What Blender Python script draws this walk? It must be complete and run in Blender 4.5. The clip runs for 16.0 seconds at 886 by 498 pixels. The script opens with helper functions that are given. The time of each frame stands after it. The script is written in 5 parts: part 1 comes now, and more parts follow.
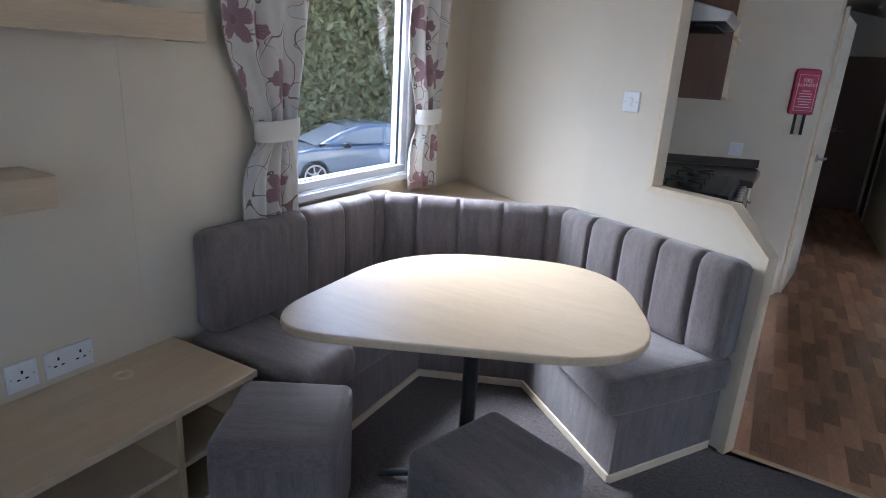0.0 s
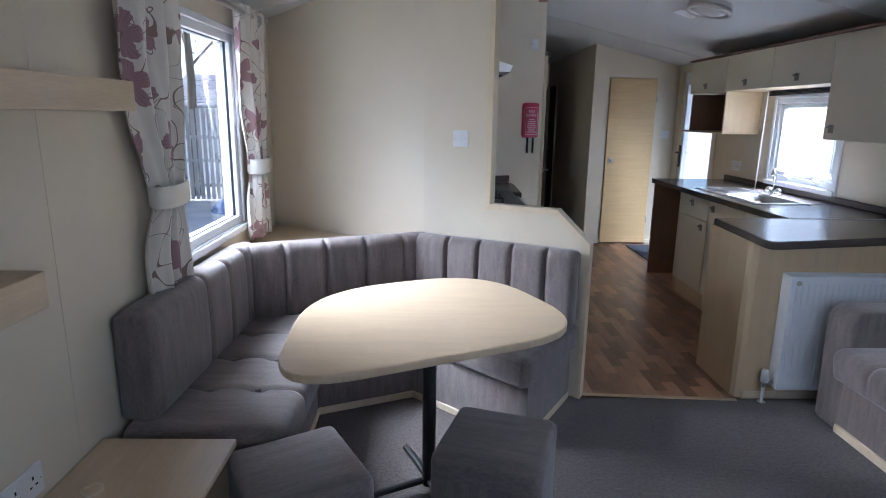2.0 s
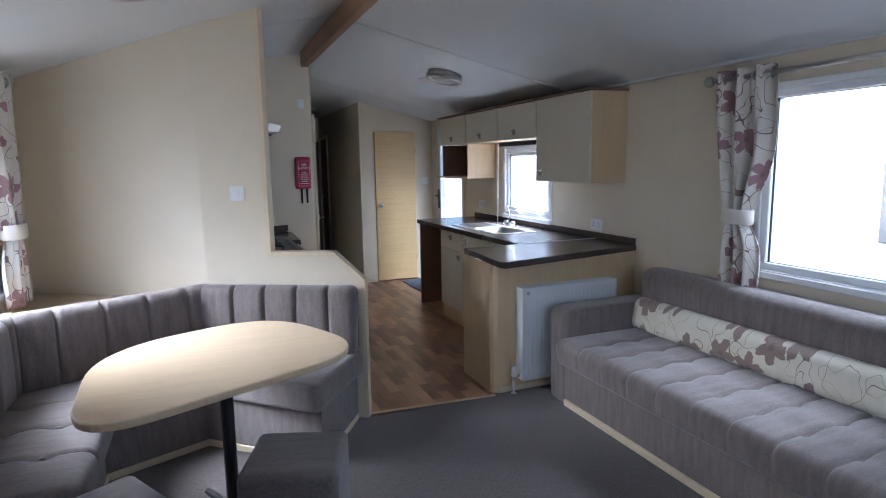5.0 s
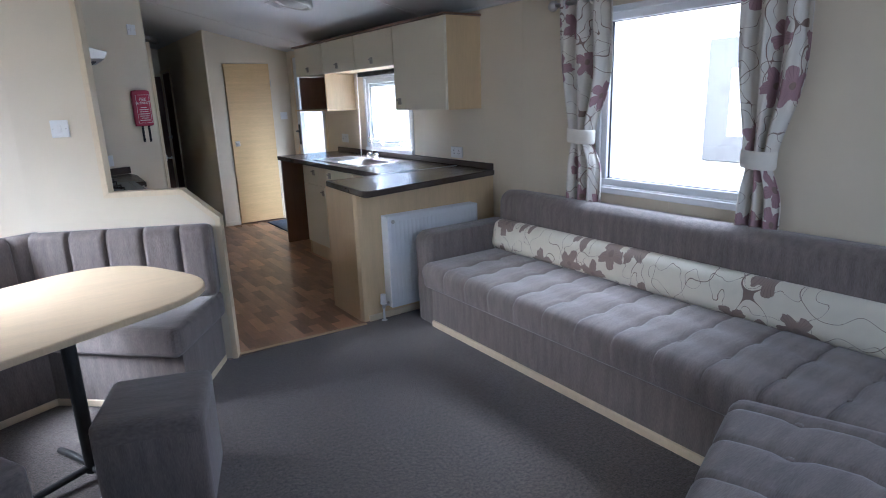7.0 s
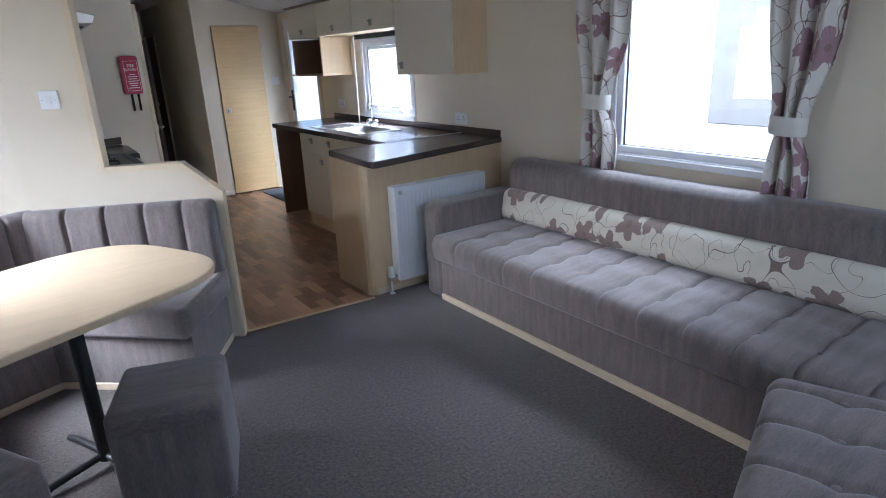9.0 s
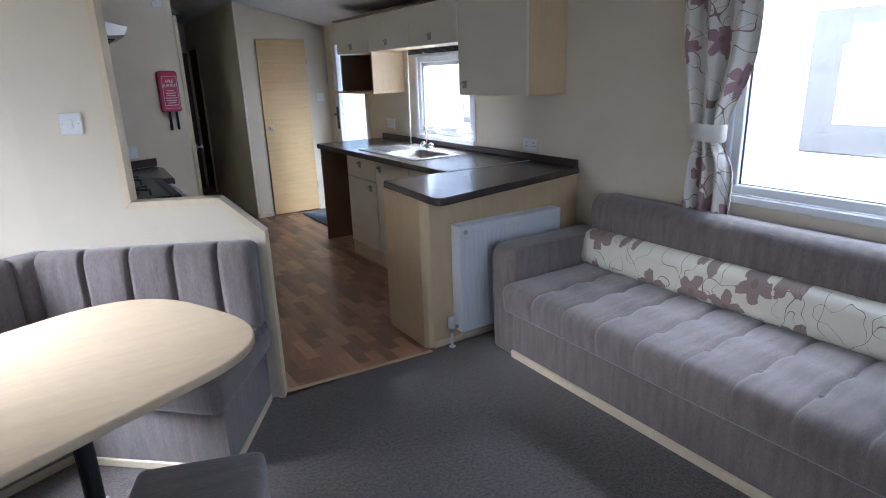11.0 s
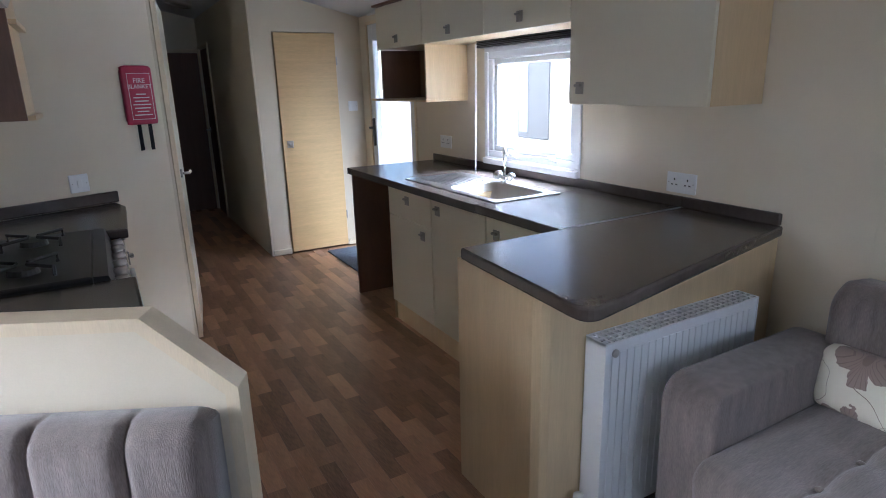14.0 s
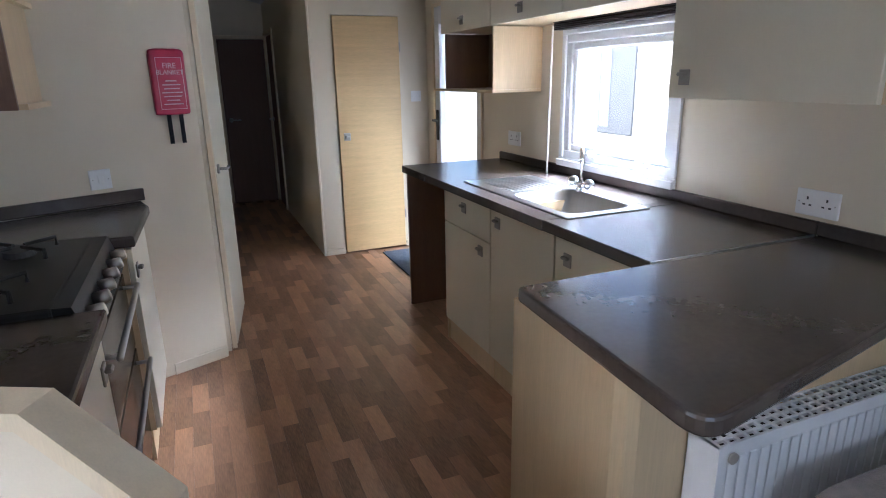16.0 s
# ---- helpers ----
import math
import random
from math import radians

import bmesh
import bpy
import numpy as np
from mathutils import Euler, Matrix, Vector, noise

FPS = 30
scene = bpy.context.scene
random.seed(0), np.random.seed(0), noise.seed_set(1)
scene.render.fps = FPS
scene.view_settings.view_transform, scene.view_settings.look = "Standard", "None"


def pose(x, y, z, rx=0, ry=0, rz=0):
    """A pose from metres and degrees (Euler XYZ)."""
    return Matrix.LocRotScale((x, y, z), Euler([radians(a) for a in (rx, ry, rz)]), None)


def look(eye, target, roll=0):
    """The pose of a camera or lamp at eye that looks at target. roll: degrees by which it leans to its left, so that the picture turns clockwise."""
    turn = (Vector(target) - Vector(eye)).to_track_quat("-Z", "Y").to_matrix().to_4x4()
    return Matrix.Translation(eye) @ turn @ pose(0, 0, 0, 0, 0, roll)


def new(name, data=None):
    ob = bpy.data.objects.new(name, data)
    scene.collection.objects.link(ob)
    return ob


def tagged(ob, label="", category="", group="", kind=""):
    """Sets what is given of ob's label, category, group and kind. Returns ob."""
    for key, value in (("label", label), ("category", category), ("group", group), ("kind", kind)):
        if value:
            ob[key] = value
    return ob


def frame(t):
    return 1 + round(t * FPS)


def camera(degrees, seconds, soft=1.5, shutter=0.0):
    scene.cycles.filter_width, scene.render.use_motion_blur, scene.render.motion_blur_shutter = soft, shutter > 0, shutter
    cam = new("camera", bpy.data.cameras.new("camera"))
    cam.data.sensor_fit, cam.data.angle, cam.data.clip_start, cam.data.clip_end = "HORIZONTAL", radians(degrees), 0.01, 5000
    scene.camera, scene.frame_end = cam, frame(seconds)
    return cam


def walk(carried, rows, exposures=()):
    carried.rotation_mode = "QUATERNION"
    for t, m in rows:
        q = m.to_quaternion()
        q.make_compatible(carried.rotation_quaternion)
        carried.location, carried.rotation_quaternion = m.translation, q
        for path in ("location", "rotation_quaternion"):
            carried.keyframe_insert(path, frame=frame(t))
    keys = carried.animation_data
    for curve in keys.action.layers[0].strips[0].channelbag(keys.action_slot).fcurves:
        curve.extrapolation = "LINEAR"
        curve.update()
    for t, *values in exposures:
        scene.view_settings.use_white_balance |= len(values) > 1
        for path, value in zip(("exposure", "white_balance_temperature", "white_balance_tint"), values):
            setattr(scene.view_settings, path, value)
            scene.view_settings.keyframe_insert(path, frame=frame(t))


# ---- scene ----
cam = camera(74.0, 16.0, soft=1.0)
EXPOSURE, SKY, SUN, LAMPS = 1.75, 0.15, 5.0, 0.48
PATH = [
    (0, (0.531, 0.051, 1.419), (-0.383, 1.731, 0.833), 3.6),
    (0.5, (0.265, 0.161, 1.375), (-0.371, 1.975, 0.824), 3.4),
    (1, (0.003, 0.092, 1.371), (-0.376, 1.987, 0.858), 2.6),
    (1.5, (-0.148, -0.202, 1.427), (-0.311, 1.736, 0.958), 1.7),
    (2, (-0.194, -0.422, 1.453), (-0.158, 1.527, 1.007), 0.8),
    (2.5, (-0.229, -0.582, 1.493), (-0.08, 1.368, 1.078), 1.0),
    (3, (-0.251, -0.691, 1.503), (-0.028, 1.263, 1.143), 0.7),
    (3.5, (-0.3, -0.771, 1.524), (0.068, 1.17, 1.21), 0.3),
    (4, (-0.299, -0.783, 1.522), (0.201, 1.132, 1.234), -0.3),
    (4.5, (-0.267, -0.793, 1.5), (0.357, 1.085, 1.217), -0.6),
    (5, (-0.231, -0.812, 1.483), (0.512, 1.022, 1.194), -0.9),
    (7.5, (-0.187, -0.863, 1.415), (0.939, 0.691, 0.85), -2.3),
    (8, (-0.23, -0.82, 1.427), (0.903, 0.712, 0.819), -2.5),
    (10.5, (-0.156, -0.368, 1.465), (0.874, 1.24, 0.87), -2.2),
    (11, (-0.089, -0.145, 1.479), (0.931, 1.478, 0.905), -2.0),
    (11.5, (-0.062, 0.168, 1.457), (0.957, 1.797, 0.901), -1.8),
    (12, (-0.015, 0.391, 1.447), (1.002, 2.024, 0.899), -1.8),
    (12.5, (0.138, 0.583, 1.425), (1.153, 2.219, 0.88), -1.8),
    (13, (0.305, 0.747, 1.455), (1.289, 2.397, 0.901), -2.1),
    (13.5, (0.369, 0.983, 1.439), (1.339, 2.646, 0.896), -1.8),
    (14, (0.421, 1.234, 1.429), (1.373, 2.909, 0.89), -1.5),
    (14.5, (0.469, 1.351, 1.401), (1.404, 3.034, 0.861), -1.5),
    (15, (0.607, 1.474, 1.41), (1.488, 3.18, 0.85), -1.7),
    (15.5, (0.706, 1.571, 1.415), (1.515, 3.312, 0.854), -1.6),
    (16, (0.696, 1.628, 1.418), (1.431, 3.401, 0.854), -1.1),
]
walk(cam, [(t, look(eye, target, roll)) for t, eye, target, roll in PATH],
     exposures=[(0.0, EXPOSURE - 0.25, 5080, 14), (5.0, EXPOSURE - 0.25, 5200, 14), (8.0, EXPOSURE + 0.0, 5200, 14), (12.0, EXPOSURE - 0.15, 5200, 14), (16.0, EXPOSURE + 0.2, 5350, 15)])

# ---- world, sun and added window lamps ----
world = bpy.data.worlds.new("overcast_sky")
scene.world = world
world.use_nodes = True
wn = world.node_tree
sky = wn.nodes.new("ShaderNodeTexSky")
sky.sky_type = "NISHITA"
sky.sun_disc = False
sky.sun_elevation, sky.sun_rotation = radians(38.6), radians(287)
wn.links.new(sky.outputs["Color"], wn.nodes["Background"].inputs["Color"])
wn.nodes["Background"].inputs["Strength"].default_value = SKY
sun = new("sun", bpy.data.lights.new("sun", "SUN"))
sun.data.energy, sun.data.angle, sun.data.color = SUN, radians(50), (1.0, 0.96, 0.9)
sun.matrix_world = look((-6, 1.8, 5), (0, 0, 0))


def fill_lamp(name, where, towards, wide, high, power, colour=(0.93, 0.97, 1.0), spread=105):
    lamp = new(name, bpy.data.lights.new(name, "AREA"))
    lamp.data.shape, lamp.data.size, lamp.data.size_y = "RECTANGLE", wide, high
    lamp.data.energy, lamp.data.color = power, colour
    lamp.data.spread = radians(spread)
    lamp.matrix_world = look(where, towards)
    return lamp


# broad fill lamps added just outside and above the windows, and one in the end window's opening
fill_lamp("left_window_fill", (-2.15, 2.45, 2.65), (0.0, 2.3, 0.55), 1.2, 1.0, 24 * LAMPS)
fill_lamp("lounge_window_fill", (3.48, 0.98, 2.7), (1.3, 0.98, 0.5), 1.3, 1.0, 22 * LAMPS)
fill_lamp("kitchen_window_fill", (3.45, 3.95, 2.45), (1.55, 3.9, 0.5), 1.1, 0.9, 165 * LAMPS)
fill_lamp("front_window_fill", (1.3, -1.34, 1.35), (1.45, 1.0, 0.75), 1.4, 0.95, 4 * LAMPS, spread=150)


# ---- materials ----
def material(name, colour, rough=0.6, metal=0.0, var=0.12, scale=6.0, grain=120.0, bump=0.15, stretch=(1, 1, 1), dist=0.002, rnd=0.0, sheen=0.0, coords="Object", coat=0.0):
    m = bpy.data.materials.new(name)
    m.use_nodes = True
    nt = m.node_tree
    b = nt.nodes["Principled BSDF"]
    b.inputs["Roughness"].default_value, b.inputs["Metallic"].default_value = rough, metal
    b.inputs["Sheen Weight"].default_value = sheen
    b.inputs["Coat Weight"].default_value = coat
    tc = nt.nodes.new("ShaderNodeTexCoord")
    mp = nt.nodes.new("ShaderNodeMapping")
    mp.inputs["Scale"].default_value = stretch
    nt.links.new(tc.outputs[coords], mp.inputs["Vector"])
    big, fine = nt.nodes.new("ShaderNodeTexNoise"), nt.nodes.new("ShaderNodeTexNoise")
    big.inputs["Scale"].default_value, big.inputs["Detail"].default_value = scale, 5
    fine.inputs["Scale"].default_value, fine.inputs["Detail"].default_value = grain, 3
    for n in (big, fine):
        nt.links.new(mp.outputs["Vector"], n.inputs["Vector"])
    add = nt.nodes.new("ShaderNodeMath")
    add.operation = "ADD"
    nt.links.new(big.outputs["Fac"], add.inputs[0])
    nt.links.new(fine.outputs["Fac"], add.inputs[1])
    last = add
    if rnd:
        info, mul, add2 = nt.nodes.new("ShaderNodeObjectInfo"), nt.nodes.new("ShaderNodeMath"), nt.nodes.new("ShaderNodeMath")
        mul.operation, mul.inputs[1].default_value = "MULTIPLY_ADD", rnd
        mul.inputs[2].default_value = -rnd / 2
        nt.links.new(info.outputs["Random"], mul.inputs[0])
        add2.operation = "ADD"
        nt.links.new(add.outputs[0], add2.inputs[0])
        nt.links.new(mul.outputs[0], add2.inputs[1])
        last = add2
    ramp = nt.nodes.new("ShaderNodeMapRange")
    ramp.inputs["From Min"].default_value, ramp.inputs["From Max"].default_value = 0.6, 1.4
    ramp.inputs["To Min"].default_value, ramp.inputs["To Max"].default_value = 1 - var, 1 + var
    ramp.clamp = False
    nt.links.new(last.outputs[0], ramp.inputs["Value"])
    mix = nt.nodes.new("ShaderNodeVectorMath")
    mix.operation = "SCALE"
    mix.inputs[0].default_value = colour
    nt.links.new(ramp.outputs[0], mix.inputs["Scale"])
    nt.links.new(mix.outputs[0], b.inputs["Base Color"])
    if bump:
        bp = nt.nodes.new("ShaderNodeBump")
        bp.inputs["Strength"].default_value, bp.inputs["Distance"].default_value = bump, dist
        nt.links.new(fine.outputs["Fac"], bp.inputs["Height"])
        nt.links.new(bp.outputs["Normal"], b.inputs["Normal"])
    return m


def floral(name, base, petal, line, size, petal_r, line_w, few):
    """Printed cloth: flowers round scattered centres and thin drawn stems, on UVs in metres."""
    m = material(name, base, 0.85, var=0.05, scale=20, grain=500, bump=0.2, sheen=0.2, coords="UV")
    nt = m.node_tree
    b = nt.nodes["Principled BSDF"]
    old = b.inputs["Base Color"].links[0].from_socket
    tc = nt.nodes.new("ShaderNodeTexCoord")
    vo = nt.nodes.new("ShaderNodeTexVoronoi")
    vo.voronoi_dimensions = "2D"
    vo.inputs["Scale"].default_value, vo.inputs["Randomness"].default_value = 1 / size, 0.75
    nt.links.new(tc.outputs["UV"], vo.inputs["Vector"])

    def math(op, a, c=None, d=None):
        n = nt.nodes.new("ShaderNodeMath")
        n.operation = op
        for i, v in enumerate((a, c, d)):
            if v is None:
                continue
            if isinstance(v, (int, float)):
                n.inputs[i].default_value = v
            else:
                nt.links.new(v, n.inputs[i])
        return n.outputs[0]

    sub = nt.nodes.new("ShaderNodeVectorMath")
    sub.operation = "SUBTRACT"
    nt.links.new(tc.outputs["UV"], sub.inputs[0])
    nt.links.new(vo.outputs["Position"], sub.inputs[1])
    sep = nt.nodes.new("ShaderNodeSeparateXYZ")
    nt.links.new(sub.outputs[0], sep.inputs[0])
    ang = math("ARCTAN2", sep.outputs[1], sep.outputs[0])
    hue = nt.nodes.new("ShaderNodeSeparateColor")
    nt.links.new(vo.outputs["Color"], hue.inputs[0])
    ang = math("ADD", ang, math("MULTIPLY", hue.outputs[0], 6.0))
    lobes = math("ABSOLUTE", math("COSINE", math("MULTIPLY", ang, 2.5)))
    ns = nt.nodes.new("ShaderNodeTexNoise")
    ns.inputs["Scale"].default_value = 30
    nt.links.new(tc.outputs["UV"], ns.inputs["Vector"])
    reach = math("MULTIPLY", math("ADD", math("MULTIPLY", lobes, 0.6), math("MULTIPLY_ADD", ns.outputs["Fac"], 0.8, 0.1)), petal_r)
    r = math("SQRT", math("ADD", math("POWER", sep.outputs[0], 2.0), math("POWER", sep.outputs[1], 2.0)))
    inside = math("LESS_THAN", r, reach)
    chosen = math("GREATER_THAN", hue.outputs[1], few)
    flower = math("MULTIPLY", inside, chosen)
    veins = math("LESS_THAN", math("ABSOLUTE", math("SINE", math("MULTIPLY", ang, 15.0))), 0.25)
    wn1, wn2 = nt.nodes.new("ShaderNodeTexNoise"), nt.nodes.new("ShaderNodeTexNoise")
    for n, s in ((wn1, 0.9 / size), (wn2, 1.5 / size)):
        n.inputs["Scale"].default_value, n.inputs["Detail"].default_value = s, 1.0
        nt.links.new(tc.outputs["UV"], n.inputs["Vector"])
    l1 = math("LESS_THAN", math("ABSOLUTE", math("SUBTRACT", wn1.outputs["Fac"], 0.5)), line_w)
    l2 = math("LESS_THAN", math("ABSOLUTE", math("SUBTRACT", wn2.outputs["Fac"], 0.56)), line_w)
    stems = math("MAXIMUM", l1, l2)
    dark = tuple(c * 0.55 for c in petal)

    def blend(f, a, c):
        n = nt.nodes.new("ShaderNodeMix")
        n.data_type = "RGBA"
        nt.links.new(f, n.inputs[0])
        if isinstance(a, tuple):
            n.inputs[6].default_value = (*a, 1)
        else:
            nt.links.new(a, n.inputs[6])
        if isinstance(c, tuple):
            n.inputs[7].default_value = (*c, 1)
        else:
            nt.links.new(c, n.inputs[7])
        return n.outputs[2]

    cloth = blend(stems, old, line)
    pet = blend(math("MULTIPLY", veins, 0.6), petal, dark)
    pet = blend(math("LESS_THAN", r, petal_r * 0.2), pet, line)
    nt.links.new(blend(flower, cloth, pet), b.inputs["Base Color"])
    return m


M = {}
M["wall"] = material("cream_wallboard", (0.71, 0.625, 0.48), 0.5, var=0.035, scale=3, grain=260, bump=0.12)
M["ceiling"] = material("white_ceiling_board", (0.66, 0.66, 0.65), 0.7, var=0.03, scale=2, grain=300, bump=0.1)
M["trim"] = material("oak_trim", (0.62, 0.46, 0.27), 0.45, var=0.08, scale=5, grain=60, stretch=(8, 8, 0.7), bump=0.05)
M["white"] = material("white_plastic", (0.80, 0.80, 0.79), 0.3, var=0.02, bump=0.0)
M["upvc"] = material("window_plastic", (0.82, 0.83, 0.84), 0.25, var=0.02, bump=0.0)
M["carpet"] = material("grey_carpet", (0.098, 0.078, 0.066), 0.95, var=0.9, scale=70, grain=170, bump=0.8, dist=0.004, sheen=0.3)
M["fabric"] = material("taupe_fabric", (0.182, 0.149, 0.133), 0.9, var=0.38, scale=9, grain=95, stretch=(4, 4, 0.6), bump=0.55, sheen=0.35)
M["seatcloth"] = material("taupe_seat_fabric", (0.182, 0.149, 0.133), 0.9, var=0.38, scale=7, grain=95, stretch=(0.6, 4, 1), bump=0.55, sheen=0.35)
M["maple"] = material("maple_laminate", (0.62, 0.48, 0.31), 0.3, var=0.1, scale=3, grain=26, stretch=(1.2, 9, 1), bump=0.02)
M["panel"] = material("maple_panel", (0.66, 0.495, 0.29), 0.4, var=0.08, scale=3, grain=26, stretch=(9, 9, 0.6), bump=0.02)
M["doorwood"] = material("oak_door_veneer", (0.66, 0.46, 0.22), 0.4, var=0.13, scale=3, grain=22, stretch=(0.8, 1, 12), bump=0.03)
M["darkdoor"] = material("brown_door_veneer", (0.16, 0.085, 0.055), 0.6, var=0.12, scale=3, grain=22, stretch=(8, 8, 0.6), bump=0.03)
M["brownwood"] = material("walnut_panel", (0.22, 0.12, 0.075), 0.45, var=0.14, scale=3, grain=30, stretch=(8, 8, 0.7), bump=0.03)
M["beam"] = material("beam_wood", (0.34, 0.19, 0.10), 0.45, var=0.12, scale=3, grain=30, stretch=(8, 0.7, 8), bump=0.03)
M["cream"] = material("cream_cabinet_door", (0.72, 0.66, 0.52), 0.35, var=0.02, bump=0.0)
M["worktop"] = material("dark_slate_worktop", (0.075, 0.059, 0.051), 0.25, var=0.12, scale=14, grain=60, bump=0.0)
M["steel"] = material("brushed_steel", (0.62, 0.62, 0.62), 0.28, 1.0, var=0.06, grain=200, stretch=(1, 12, 1), bump=0.05)
M["chrome"] = material("chrome", (0.8, 0.8, 0.8), 0.12, 1.0, var=0.02, bump=0.0)
M["satin"] = material("satin_nickel", (0.55, 0.53, 0.50), 0.35, 1.0, var=0.03, bump=0.0)
M["black"] = material("black_enamel", (0.012, 0.012, 0.013), 0.42, var=0.1, bump=0.0)
M["blackglass"] = material("black_oven_glass", (0.008, 0.006, 0.005), 0.2, var=0.1, bump=0.0)
M["iron"] = material("black_steel", (0.02, 0.02, 0.02), 0.5, var=0.15, bump=0.1)
M["pull"] = material("dark_nickel", (0.34, 0.32, 0.29), 0.4, 1.0, var=0.03, bump=0.0)
M["shelfwood"] = material("maple_shelf_laminate", (0.62, 0.48, 0.31), 0.32, var=0.1, scale=3, grain=26, stretch=(9, 0.8, 9), bump=0.02)
# black of the gaskets; also paints the shade in socket holes and radiator
M["rubber"] = material("black_rubber_and_gap_shade", (0.02, 0.02, 0.02), 0.8, var=0.1, bump=0.0)
M["radiator"] = material("radiator_enamel", (0.80, 0.81, 0.82), 0.35, var=0.02, bump=0.0)
M["red"] = material("red_vinyl_pouch", (0.42, 0.02, 0.065), 0.35, var=0.1, scale=30, bump=0.15, grain=60)
M["strap"] = material("black_webbing", (0.01, 0.01, 0.012), 0.8, var=0.2, bump=0.2)
M["ink"] = material("white_print", (0.78, 0.70, 0.72), 0.6, var=0.02, bump=0.0)
M["green"] = material("green_print", (0.1, 0.4, 0.15), 0.6, var=0.02, bump=0.0)
M["mat"] = material("blue_grey_doormat", (0.09, 0.11, 0.14), 0.95, var=0.3, scale=40, grain=300, bump=0.7)
M["plank"] = material("oak_vinyl_plank", (0.43, 0.235, 0.13), 0.33, var=0.30, scale=4, grain=34, stretch=(7, 0.8, 1), bump=0.05, rnd=1.1)
M["far_plank"] = M["plank"].copy()
M["far_plank"].name = "oak_vinyl_plank_joined"
far_tree = M["far_plank"].node_tree
tone = next(n for n in far_tree.nodes if n.bl_idname == "ShaderNodeObjectInfo")
island = far_tree.nodes.new("ShaderNodeNewGeometry")
for wire in list(tone.outputs["Random"].links):
    far_tree.links.new(island.outputs["Random Per Island"], wire.to_socket)
M["subfloor"] = material("floor_joint", (0.32, 0.19, 0.11), 0.6, var=0.1)
M["curtain"] = floral("floral_curtain", (0.70, 0.66, 0.59), (0.36, 0.22, 0.235), (0.24, 0.17, 0.14), 0.20, 0.078, 0.0042, 0.42)
M["tiecloth"] = material("cream_tie_cloth", (0.72, 0.68, 0.60), 0.85, var=0.06, scale=20, grain=500, bump=0.2, sheen=0.2)
M["cushion"] = floral("floral_cushion", (0.70, 0.65, 0.53), (0.29, 0.215, 0.175), (0.22, 0.16, 0.13), 0.21, 0.078, 0.0026, 0.2)
M["lampglass"] = material("frosted_lamp_glass", (0.42, 0.41, 0.39), 0.3, var=0.02, bump=0.0)
M["gravel"] = material("gravel_ground", (0.42, 0.39, 0.34), 0.95, var=0.35, scale=1.2, grain=30, bump=0.6, dist=0.02)
M["leaf"] = material("hedge_leaf", (0.27, 0.24, 0.095), 0.7, var=0.4, scale=3, grain=25, bump=0.0)
M["bark"] = material("bark", (0.11, 0.085, 0.06), 0.9, var=0.3, scale=8, grain=50, bump=0.6)
M["fence"] = material("weathered_fence", (0.42, 0.40, 0.37), 0.85, var=0.2, scale=3, grain=30, stretch=(6, 6, 0.6), bump=0.3, rnd=0.4)
M["slate"] = material("roof_slate", (0.16, 0.16, 0.17), 0.75, var=0.2, scale=4, grain=40, bump=0.2, rnd=0.4)
M["carpaint"] = material("blue_grey_car_paint", (0.19, 0.225, 0.27), 0.2, 0.3, var=0.04, bump=0.0, coat=1.0)
# even pale grey puts a bright sky reflection into the glass colour
M["carglass"] = material("glass_sky_sheen", (0.30, 0.33, 0.35), 0.05, var=0.02, bump=0.0)
M["tyre"] = material("tyre_rubber", (0.02, 0.02, 0.02), 0.85, var=0.1, bump=0.1)
M["siding"] = material("white_caravan_cladding", (0.80, 0.80, 0.78), 0.5, var=0.03, bump=0.0)
M["greypane"] = material("grey_shaded_pane", (0.13, 0.135, 0.135), 0.6, var=0.2, scale=4, bump=0.0)
M["bluebag"] = material("blue_sheeting", (0.05, 0.14, 0.35), 0.5, var=0.2, bump=0.2)

glass = bpy.data.materials.new("window_glass")
glass.use_nodes = True
gt = glass.node_tree
gb = gt.nodes["Principled BSDF"]
gb.inputs["Base Color"].default_value = (1, 1, 1, 1)
gb.inputs["Roughness"].default_value, gb.inputs["IOR"].default_value = 0.0, 1.45
gb.inputs["Transmission Weight"].default_value = 1.0
M["glass"] = glass


# ---- mesh helpers ----
def box(x0, y0, z0, x1, y1, z1, bevel=0.0, seg=1, bm=None):
    b = bmesh.new()
    bmesh.ops.create_cube(b, size=1)
    bmesh.ops.scale(b, vec=(abs(x1 - x0), abs(y1 - y0), abs(z1 - z0)), verts=b.verts)
    bmesh.ops.translate(b, vec=((x0 + x1) / 2, (y0 + y1) / 2, (z0 + z1) / 2), verts=b.verts)
    if bevel:
        bmesh.ops.bevel(b, geom=b.edges[:], offset=bevel, segments=seg, profile=0.5, affect="EDGES")
    return join(bm, b)


def join(bm, other, m=None):
    if m is not None:
        bmesh.ops.transform(other, matrix=m, verts=other.verts)
    if bm is None:
        return other
    tmp = bpy.data.meshes.new("tmp")
    other.to_mesh(tmp)
    bm.from_mesh(tmp)
    bpy.data.meshes.remove(tmp)
    other.free()
    return bm


def moved(bm, m):
    bmesh.ops.transform(bm, matrix=m, verts=bm.verts)
    return bm


